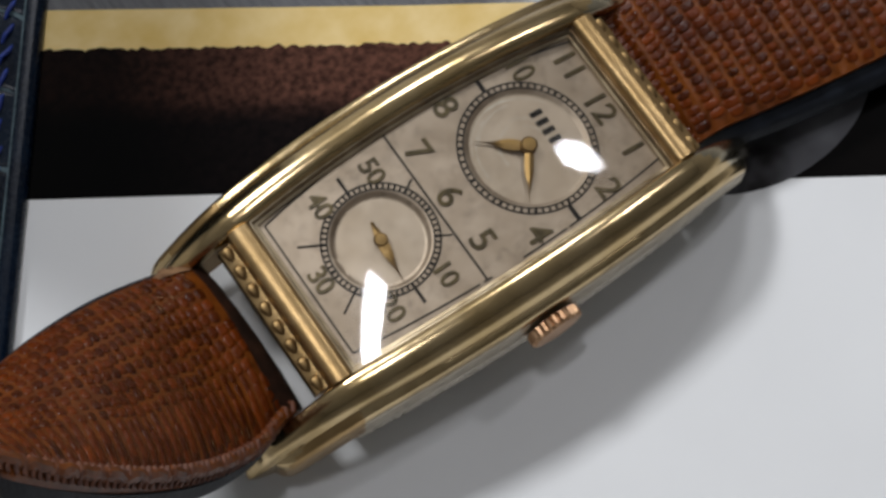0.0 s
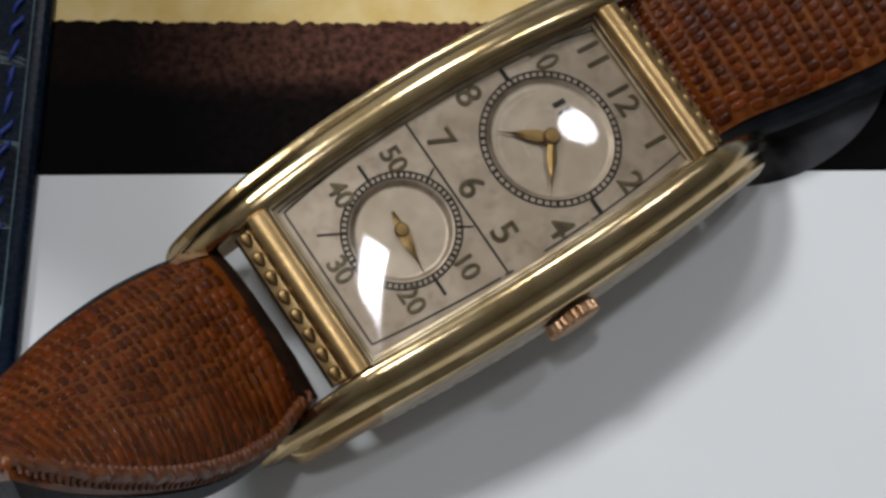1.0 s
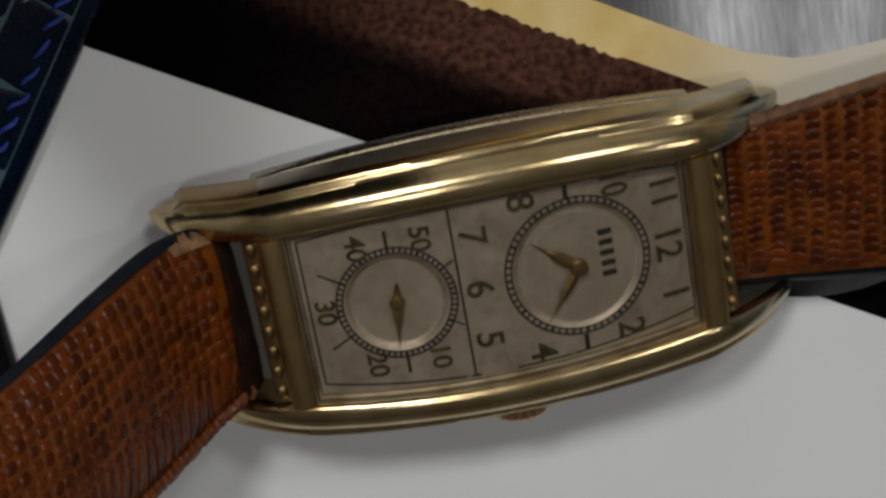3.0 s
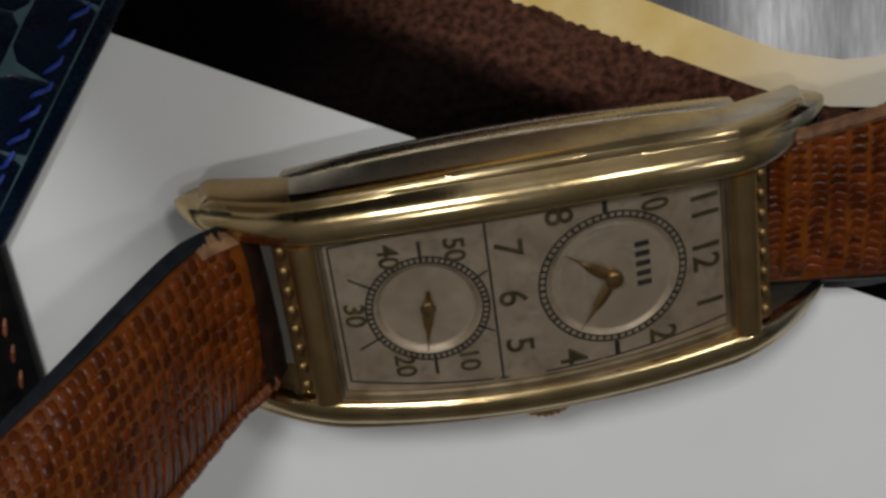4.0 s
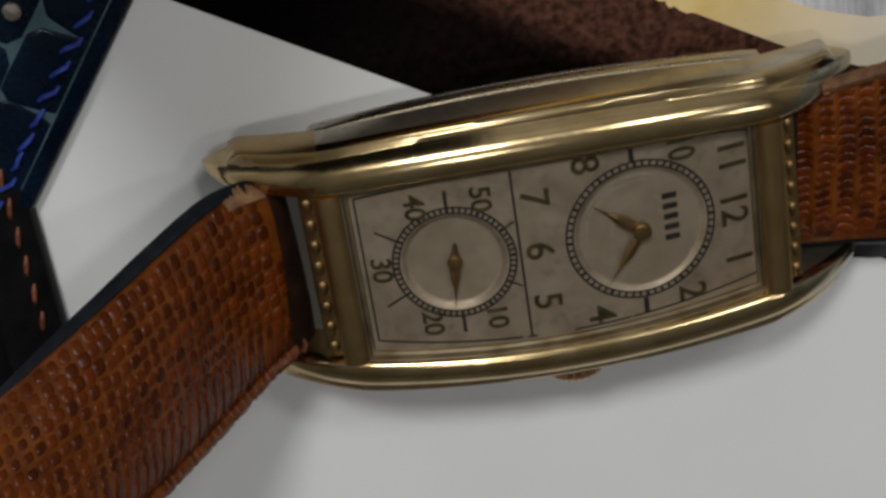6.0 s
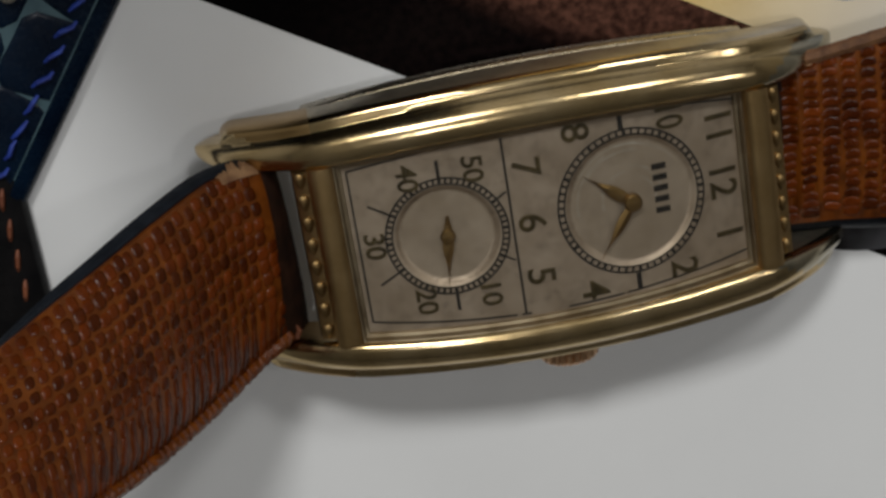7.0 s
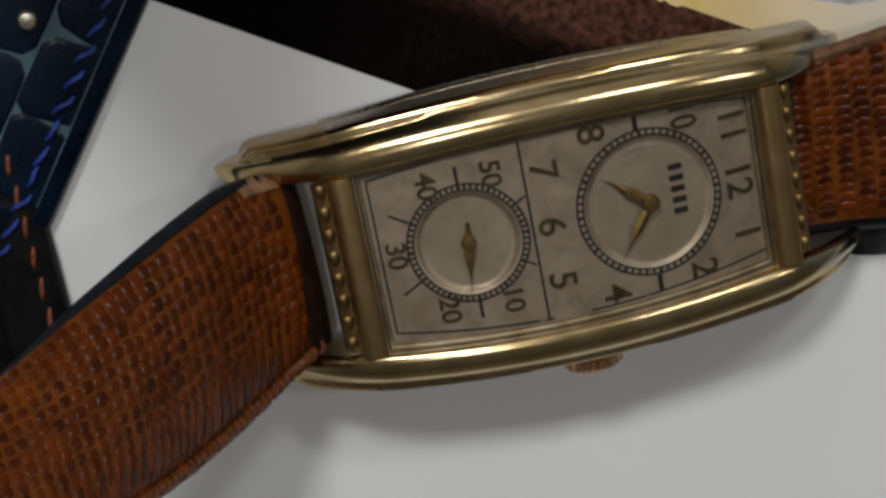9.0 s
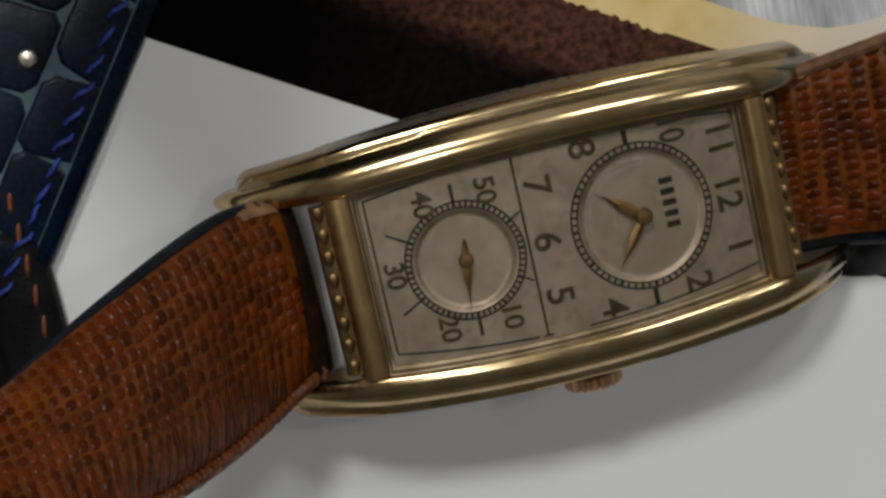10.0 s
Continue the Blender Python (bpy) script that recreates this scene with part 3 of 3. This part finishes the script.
def numeral(text, x, y, height, narrow=1.02, name="numeral"):
    """Raised figures that read with their tops towards twelve."""
    curve = bpy.data.curves.new("figure", "FONT")
    curve.body, curve.size, curve.align_x, curve.align_y = text, height / 0.69, "CENTER", "CENTER"
    curve.resolution_u, curve.extrude, curve.bevel_depth, curve.bevel_resolution = 3, 0.04, 0.02, 0
    curve.offset = 0.018
    curve.space_character = 0.95
    ob = bpy.data.objects.new("figure", curve)
    scene.collection.objects.link(ob)
    me = bpy.data.meshes.new_from_object(ob.evaluated_get(bpy.context.evaluated_depsgraph_get()))
    bpy.data.objects.remove(ob)
    bm = bmesh.new()
    bm.from_mesh(me)
    for v in bm.verts:
        gx, gy, gz = v.co
        px, py = x + gy, y - gx * narrow
        v.co = Vector((px, py, dial_z(px, py) + 0.06 + gz))
    return part(name, bm, NUMERAL, dial, "raised gilt figure " + text)


for text, x, y in (("12", 17.25, 0.0), ("11", 17.35, 4.6), ("10", 13.3, 6.45), ("8", 5.6, 6.7), ("7", 1.4, 4.65), ("6", 1.3, 0.0), ("5", 1.4, -4.65), ("4", 5.6, -6.75), ("2", 13.2, -6.55), ("1", 17.35, -4.6)):
    numeral(text, x, y, 2.2, 0.74 if text == "10" else 1.02)
for text, x, y in (("50", -2.75, 5.3), ("40", -7.95, 5.25), ("30", -11.3, 0.0), ("20", -7.95, -5.25), ("10", -2.75, -5.3)):
    numeral(text, x, y, 1.6)
# maker's mark, as five plain bars
for i in range(5):
    bm = bmesh.new()
    yy = 2.35 - 0.92 * i
    add_stroke(bm, (11.55, yy), (12.75, yy - 0.02), 0.52, 0.03)
    part("mark_bar", bm, INK, dial)


# worn arcs round the hands
rnd = random.Random(21)
bm = bmesh.new()
for i in range(9):
    r, a0 = rnd.uniform(2.0, 4.9), rnd.uniform(-0.4, 2.6)
    a1 = a0 + rnd.uniform(0.5, 1.5)
    pts = [(HOUR[0] + r * math.cos(a), HOUR[1] + r * math.sin(a)) for a in steps(a0, a1, 12)]
    for a, b in zip(pts, pts[1:]):
        add_stroke(bm, a, b, rnd.uniform(0.05, 0.11), 0.012)
part("scuff_arcs", bm, SCUFF, dial, "faint circular scuffs")


def leaf_hand(name, base, tip, tail, width, lift):
    bm = bmesh.new()
    b, t = Vector(base), Vector(tip)
    d = (t - b).normalized()
    s = Vector((-d.y, d.x))
    length = (t - b).length
    rows = []
    for i in range(15):
        q = i / 14
        w = width * (0.28 + 0.72 * math.sin(math.pi * min(1, q * 1.15) ** 0.8) ** 2) * (1 - 0.93 * max(0, q - 0.55) / 0.45)
        p = b - d * tail + d * (length + tail) * q
        z = dial_z(*base) + lift
        rows.append([(*(p + s * w), z), (*p, z + 0.10), (*(p - s * w), z), (*p, z - 0.06)])
    add_loft(bm, rows)
    return part(name, bm, HAND_GOLD, watch, "", 25)


leaf_hand("hour_hand", HOUR, (6.0, 2.85), 0.5, 0.52, 0.55)
leaf_hand("minute_hand", HOUR, (6.55, -4.25), 0.5, 0.42, 0.75)
leaf_hand("seconds_hand", SECOND, (-5.9, -4.15), 1.7, 0.48, 0.5)
for name, c, r, h in (("centre_hub", HOUR, 0.74, 1.05), ("seconds_hub", SECOND, 0.62, 0.72)):
    z = dial_z(*c)
    part(name, loft([[(c[0] + q * math.cos(a), c[1] + q * math.sin(a), z + zz) for a in (2 * math.pi * k / 20 for k in range(20))] for q, zz in ((r * 0.7, 0.05), (r * 0.7, 0.45), (r, 0.5), (r, h - 0.15), (r * 0.8, h), (r * 0.1, h + 0.03))]), HAND_GOLD, watch)


# crystal: a thin domed pane
def pane_z(u, s):
    return crest(u) - 0.55 + 0.4 * (1 - s * s) * (1 - (u / 16.6) ** 2)


bm = bmesh.new()
add_loft(bm, [[(CX + u, CY + s * opening(u) * 1.01, pane_z(u, s)) for s in steps(-1, 1, 30)] for u in steps(-16.5, 16.5, 56)], False)
glass = part("crystal", bm, CRYSTAL, watch, "clear domed crystal", 60)
glass.visible_shadow = False


# ---------------------------------------------------------------- straps
def catmull(keys, q):
    n = len(keys) - 1
    f = min(n - 1e-6, max(0.0, q * n))
    i = int(f)
    t = f - i
    p = [Vector(keys[min(n, max(0, i + k))]) for k in (-1, 0, 1, 2)]
    return 0.5 * (2 * p[1] + (p[2] - p[0]) * t + (2 * p[0] - 5 * p[1] + 4 * p[2] - p[3]) * t * t + (3 * p[1] - p[0] - 3 * p[2] + p[3]) * t ** 3)


def even(keys, n=160):
    """The smooth curve through the keys, as points at even steps of its length."""
    dense = [catmull(keys, i / 600) for i in range(601)]
    run = [0.0]
    for a, b in zip(dense, dense[1:]):
        run.append(run[-1] + (b - a).length)
    out = []
    k = 0
    for i in range(n + 1):
        want = run[-1] * i / n
        while k < 599 and run[k + 1] < want:
            k += 1
        out.append(dense[k].lerp(dense[k + 1], (want - run[k]) / max(1e-9, run[k + 1] - run[k])))
    return out


def spline(pts, q):
    f = min(1.0, max(0.0, q)) * (len(pts) - 1)
    i = min(len(pts) - 2, int(f))
    return pts[i].lerp(pts[i + 1], f - i)


def strap(name, label, upper, lower, pad, seed, material, scale_material, rows, cols, pleats):
    """upper and lower: the strap's two long edges, along its top face."""
    ob = thing(name, label, "watch strap", "watch straps")
    upper, lower = even(upper), even(lower)

    def face(q, t, h=0.0):
        a, b = spline(upper, q), spline(lower, q)
        du = spline(upper, min(1, q + 0.02)) - spline(upper, max(0, q - 0.02)) + spline(lower, min(1, q + 0.02)) - spline(lower, max(0, q - 0.02))
        n = (b - a).cross(du).normalized()
        if n.z < 0:
            n = -n
        bow = pad * (1 - abs(2 * t - 1) ** 3.0) * min(1.0, 0.2 + 9 * q)
        rough = 0.06 * noise.noise((q * 40, t * 14, seed))
        if pleats > 1:
            rough += 0.22 * math.cos(2 * math.pi * (q * rows + 0.25 * noise.noise((q * 11, t * 2.5, seed)))) * min(1, 8 * t, 8 * (1 - t))
        return a.lerp(b, t) + n * (h + bow + rough), n

    nq, nt_ = (60, 22) if pleats < 1 else (200, 22)
    # padded leather top
    rings = []
    for q in steps(0, 1, nq):
        top = [face(q, t)[0] for t in steps(0, 1, nt_)]
        low = [face(q, t)[0] - face(q, t)[1] * (0.9 + pad * 0.8 * (1 - abs(2 * t - 1) ** 3)) for t in steps(1, 0, 8)]
        rings.append(top + low)
    hide = part("leather", loft(rings), material, ob, "", 50)
    rings = []
    for q in steps(0, 1, nq):
        ts = [-0.012 if pleats < 1 else 0.04, -0.03 if pleats < 1 else 0.03, -0.03 if pleats < 1 else 0.03, 0.5, 1.03 if pleats < 1 else 1.11, 1.025 if pleats < 1 else 1.10, 1.012 if pleats < 1 else 1.05, 0.5]
        hs = [-0.35, -0.7, -1.75, -2.2, -2.3, -1.5, -0.75, -0.8]
        ring = []
        for t, h in zip(ts, hs):
            p, n = face(q, min(1, max(0, t)))
            p0 = spline(upper, q).lerp(spline(lower, q), t)
            ring.append(p0 + n * h)
        rings.append(ring)
    part("lining", loft(rings), LINING, ob, "black edge-dyed lining", 50)
    # scales, those nearest the watch one by one
    rest, made = bmesh.new(), 0
    rnd = random.Random(seed)
    for i in range(rows):
        for j in range(cols):
            t = (j + 0.5 + (0.14 if pleats < 1 else 0.4) * (i % 2)) / (cols + 0.5)
            q = (i + 0.5) / rows
            t = t + rnd.uniform(-0.06, 0.06) / cols + (0.25 if pleats < 1 else 0.1) / cols * noise.noise((q * 9, t * 5, seed + 7))
            q = q + rnd.uniform(-0.07, 0.07) / rows + (0.5 if pleats < 1 else 0.22) / rows * noise.noise((q * 6, t * 3, seed + 3))
            if not (0.02 < t < 0.965 and (0.07 if pleats < 1 else 0.06) < q < 0.995):
                continue
            rq, rt = (0.42 if pleats < 1 else 0.44) / rows * rnd.uniform(0.88, 1.06), (0.44 if pleats < 1 else 0.47) / cols * rnd.uniform(0.85, 1.06)
            swell = 0.97 + 0.30 * noise.noise((q * 7, t * 3.5, seed + 20))
            rq, rt = rq * min(1.12, swell), rt * min(1.12, swell)
            if t > pleats:
                rq, rt = rq * 0.85, rt * 1.75
            single = made < 300 and q < 0.75
            bm = bmesh.new() if single else rest
            rings = []
            for f, h in ((1.0, -0.03), (0.88, 0.075), (0.5, 0.10)):
                ring = []
                for k in range(12):
                    a = 2 * math.pi * k / 12
                    box_r = f * 1.04 / (abs(math.cos(a)) ** 5 + abs(math.sin(a)) ** 5) ** 0.2
                    ring.append(bm.verts.new(face(q + box_r * rq * math.cos(a), t + box_r * rt * math.sin(a), h)[0]))
                rings.append(ring)
            for low, top in zip(rings, rings[1:]):
                for k in range(12):
                    l = (k + 1) % 12
                    bm.faces.new((low[k], low[l], top[l], top[k]))
            bm.faces.new(rings[-1])
            if single:
                part("scale", bm, scale_material, hide, "", 70)
                made += 1
    tagged(part("scale_rest", rest, scale_material, hide, "dark glossy lizard scales", 70), kind="stuff")
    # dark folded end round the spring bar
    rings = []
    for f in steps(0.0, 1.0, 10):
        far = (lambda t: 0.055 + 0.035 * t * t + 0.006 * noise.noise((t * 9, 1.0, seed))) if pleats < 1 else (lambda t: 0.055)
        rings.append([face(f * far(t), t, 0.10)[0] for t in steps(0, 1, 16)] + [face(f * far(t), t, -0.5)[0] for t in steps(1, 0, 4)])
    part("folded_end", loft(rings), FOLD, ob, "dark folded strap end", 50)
    # rolled, stitched edges
    for t, nm in ((0.97, "rolled_edge"),) if pleats < 1 else ():
        bm = bmesh.new()
        add_tube(bm, [face(q, t + 0.012 * noise.noise((q * 30, 2.0, seed)), 0.04 + 0.22 * abs(math.sin(q * rows * 1.4)))[0] for q in steps(0.055, 1, 220)], 0.58, 8)
        part(nm, bm, material, ob)
    for i in range(50 if pleats < 1 else 0):
        bm = bmesh.new()
        q = 0.045 + 0.0187 * i + 0.004 * noise.noise((i * 0.7, seed, 1.5))
        add_tube(bm, [face(q, 0.938, 0.10)[0], face(q + 0.003, 0.955, 0.60)[0], face(q + 0.007, 0.988, 0.62)[0], face(q + 0.011, 1.012, -0.1)[0]], 0.24, 6)
        part("stitch", bm, STITCH, hide)
    if pleats > 1:
        bm = bmesh.new()
        add_tube(bm, [face(q, 0.0, -0.2 + 0.22 * noise.noise((q * 70, 3.0, seed)))[0] for q in steps(0.03, 1, 110)], 0.62, 8)
        part("torn_edge", bm, FRAYED_DARK, ob, "torn raw brown edge")
    return ob, face


LEFT_UP = [(-18.1, 7.3, -5.1), (-18.6, 7.4, -3.9), (-20.2, 7.7, -2.9), (-23.0, 7.7, -0.9), (-27.0, 6.9, 3.6), (-31.0, 5.8, 7.8), (-35.0, 4.6, 11.2), (-39.0, 3.1, 13.8), (-43.0, 1.4, 15.7), (-47.0, -0.5, 16.9)]
LEFT_LOW = [(-17.8, -7.2, -5.6), (-18.4, -7.3, -4.4), (-20.2, -7.8, -3.2), (-23.0, -9.0, -1.4), (-27.0, -9.8, 4.2), (-31.0, -9.8, 11.0), (-35.0, -9.0, 18.5), (-38.5, -7.7, 25.6), (-41.5, -6.0, 32.0)]
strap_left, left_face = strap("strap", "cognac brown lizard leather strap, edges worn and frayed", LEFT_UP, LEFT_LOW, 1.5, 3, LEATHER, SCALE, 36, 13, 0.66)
RIGHT_UP = [(22.6, 7.6, -6.0), (23.4, 7.8, -4.6), (25.5, 8.0, -3.9), (29.0, 8.4, -3.9), (33.0, 8.8, -4.2), (40.0, 9.4, -5.0), (48.0, 10.0, -6.0), (58.0, 10.5, -7.0)]
RIGHT_LOW = [(22.2, -6.4, -7.2), (22.9, -6.5, -6.0), (24.5, -6.5, -5.4), (27.5, -6.7, -5.2), (31.2, -7.3, -5.4), (38.0, -8.2, -5.8), (46.0, -9.0, -6.4), (56.0, -9.6, -7.0)]
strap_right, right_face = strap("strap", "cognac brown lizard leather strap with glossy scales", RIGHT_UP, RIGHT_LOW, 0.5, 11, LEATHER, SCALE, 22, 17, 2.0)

# torn raw leather where the strap rubs on the lugs
rnd = random.Random(5)
for owner, fc, q0, q1, t0 in ((strap_left, left_face, 0.06, 0.15, 0.0), (strap_right, right_face, 0.05, 0.12, 0.0)):
    bm = bmesh.new()
    rows = []
    for i, q in enumerate(steps(q0, q1, 16)):
        p, n = fc(q, t0)
        out = (fc(q, 0.0)[0] - fc(q, 0.1)[0]).normalized()
        k = 0.1 + 1.2 * rnd.random() * math.sin(math.pi * i / 16)
        rows.append([p + n * 0.25 - out * 0.5, p + n * 0.12 + out * 0.35 * k, p - n * 0.25 + out * 0.75 * k, p - n * 0.7 + out * 0.4 * k, p - n * 0.8 - out * 0.3])
    add_loft(bm, rows)
    part("frayed_edge", bm, FRAYED, owner, "pale torn leather edge", 20)

# spring bars, coloured near black for the shade in the gaps beside them
for end, z in ((-1, -6.3), (1, -7.0)):
    bm = bmesh.new()
    x = CX + end * 22.3
    add_tube(bm, [(x, CY + y, z) for y in steps(-7.2, 7.2, 6)], 0.55, 8)
    part("spring_bar", bm, BAR_STEEL, watch)

# ---------------------------------------------------------------- the navy strap beside it
navy = thing("navy_strap", "navy blue crocodile leather strap with blue stitching, lying on the page", "watch strap", "watch straps")
E0, E1 = Vector((-13.8, 40.0)), Vector((-54.1, -15.0))
ED = (E1 - E0).normalized()
EN = Vector((ED.y, -ED.x))
if EN.x > 0:
    EN = -EN


def navy_z(w):
    return TABLE + 1.3 + 0.5 * (1 - math.exp(-w / 3.0)) + 0.01 * w


def navy_pt(s, w, h=0.0):
    p = E0 + ED * s + EN * w
    return Vector((p.x, p.y, navy_z(w) + h))


rings = []
for s in steps(0, 46, 30):
    ws = [0.0, 0.0, 0.25, 0.8] + steps(1.6, 24, 14)
    top = [navy_pt(s, w, -(1.2 if i == 0 else 0.6 if i == 1 else 0.18 if i == 2 else 0)) for i, w in enumerate(ws)]
    low = [Vector((p.x, p.y, TABLE + 0.05)) for p in (top[-1], navy_pt(s, 0.3))]
    rings.append(top + low)
navy_hide = part("leather", loft(rings), BLUE_SEAM, navy, "blue-grey seams between the scales", 50)
rnd = random.Random(8)
for i in range(7):
    for j in range(4):
        s0, w0 = 0.5 + 7.4 * i + (3.4 if j % 2 else 0), 3.3 + 6.3 * j
        rs, rw = 3.70 * rnd.uniform(0.98, 1.02), 3.16 * rnd.uniform(0.98, 1.02)
        sk = rnd.uniform(-0.3, 0.3)
        bm = bmesh.new()
        rows = []
        for f, h in ((0.985, -0.05), (0.95, 0.04), (0.85, 0.07), (0.4, 0.09)):
            ring = []
            for k in range(20):
                a = 2 * math.pi * k / 20
                c, sn = math.cos(a), math.sin(a)
                r = 1 / (abs(c) ** 12 + abs(sn) ** 12) ** (1 / 12)
                r *= 1 + 0.05 * noise.noise((c * 1.3 + i * 5, sn * 1.3 + j * 7, 2.0))
                ring.append(navy_pt(s0 + f * r * rs * c + sk * f * r * sn * rw, max(1.72, w0 + f * r * rw * sn), h))
            rows.append(ring)
        add_loft(bm, rows)
        part("scale", bm, BLUE, navy_hide, "", 60)
rings = []
for s in steps(0, 46, 30):
    rings.append([navy_pt(s, w, h) for w, h in ((-0.03, -1.3), (-0.03, -0.5), (0.2, -0.05), (0.7, 0.14), (1.45, 0.16), (1.6, -0.05))])
part("edge_band", loft(rings, False), BLUE, navy, "smooth navy edge band", 60)
for i in range(20):
    bm = bmesh.new()
    s = 0.8 + 2.3 * i + rnd.uniform(-0.25, 0.25)
    sway = rnd.uniform(-0.22, 0.22)
    add_tube(bm, [navy_pt(s, 2.6 + sway, 0.1), navy_pt(s + 0.5, 2.7 + sway, 0.42), navy_pt(s + 1.3, 3.0 - sway, 0.46), navy_pt(s + 1.9, 3.2 - sway, 0.1)], 0.21, 6)
    part("stitch", bm, BLUE_THREAD, navy_hide)

bm = bmesh.new()
c = Vector((-36.0, 23.4))
w = (c - E0).dot(EN)
add_loft(bm, [[(c.x + r * math.cos(a), c.y + r * math.sin(a), navy_z(w) + h) for a in (2 * math.pi * k / 16 for k in range(16))] for r, h in ((0.75, 0.1), (0.75, 0.6), (0.6, 0.75), (0.1, 0.8))])
part("rivet", bm, SILVER, navy, "small metal rivet")

# added out of view: an upright navy sheet that shades the page's upper left
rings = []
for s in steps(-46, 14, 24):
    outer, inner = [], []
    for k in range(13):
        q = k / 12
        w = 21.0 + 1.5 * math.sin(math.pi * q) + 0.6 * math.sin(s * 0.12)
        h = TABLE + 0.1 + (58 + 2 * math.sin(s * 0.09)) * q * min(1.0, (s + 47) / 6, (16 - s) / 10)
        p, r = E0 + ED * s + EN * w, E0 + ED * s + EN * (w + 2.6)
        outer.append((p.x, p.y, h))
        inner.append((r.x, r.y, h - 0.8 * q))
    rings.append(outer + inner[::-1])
part("shade_flap", loft(rings), BLUE, navy, "unseen upright navy sheet, added to shade the page", 50)

# second strap that runs out from under the navy one
under_strap = thing("dark_strap", "black leather strap with orange stitching, half under the navy strap", "watch strap", "watch straps")
F0, F1 = Vector((-38.8, 14.0)), Vector((-38.7, -12.0))
FD = (F1 - F0).normalized()
FN = Vector((FD.y, -FD.x))
if FN.x > 0:
    FN = -FN
rings = []
for s in steps(0, 26, 12):
    ring = []
    for w, z in ((0, 0.05), (0, 1.1), (0.3, 1.5), (1.2, 1.7), (5.2, 1.8), (5.6, 1.55), (6.0, 1.8), (12.6, 1.8), (13.6, 1.5), (13.9, 1.1), (13.9, 0.05)):
        p = F0 + FD * s + FN * w
        ring.append((p.x, p.y, TABLE + z))
    rings.append(ring)
dark_hide = part("leather", loft(rings), DARK_LEATHER, under_strap)
for i in range(8):
    bm = bmesh.new()
    pts = []
    for ds, z in ((0, 1.65), (0.5, 2.0), (1.3, 2.0), (1.8, 1.65)):
        p = F0 + FD * (1 + 2.7 * i + ds) + FN * (1.5 + 0.2 * ds)
        pts.append((p.x, p.y, TABLE + z))
    add_tube(bm, pts, 0.22, 6)
    part("stitch", bm, ORANGE_THREAD, dark_hide)
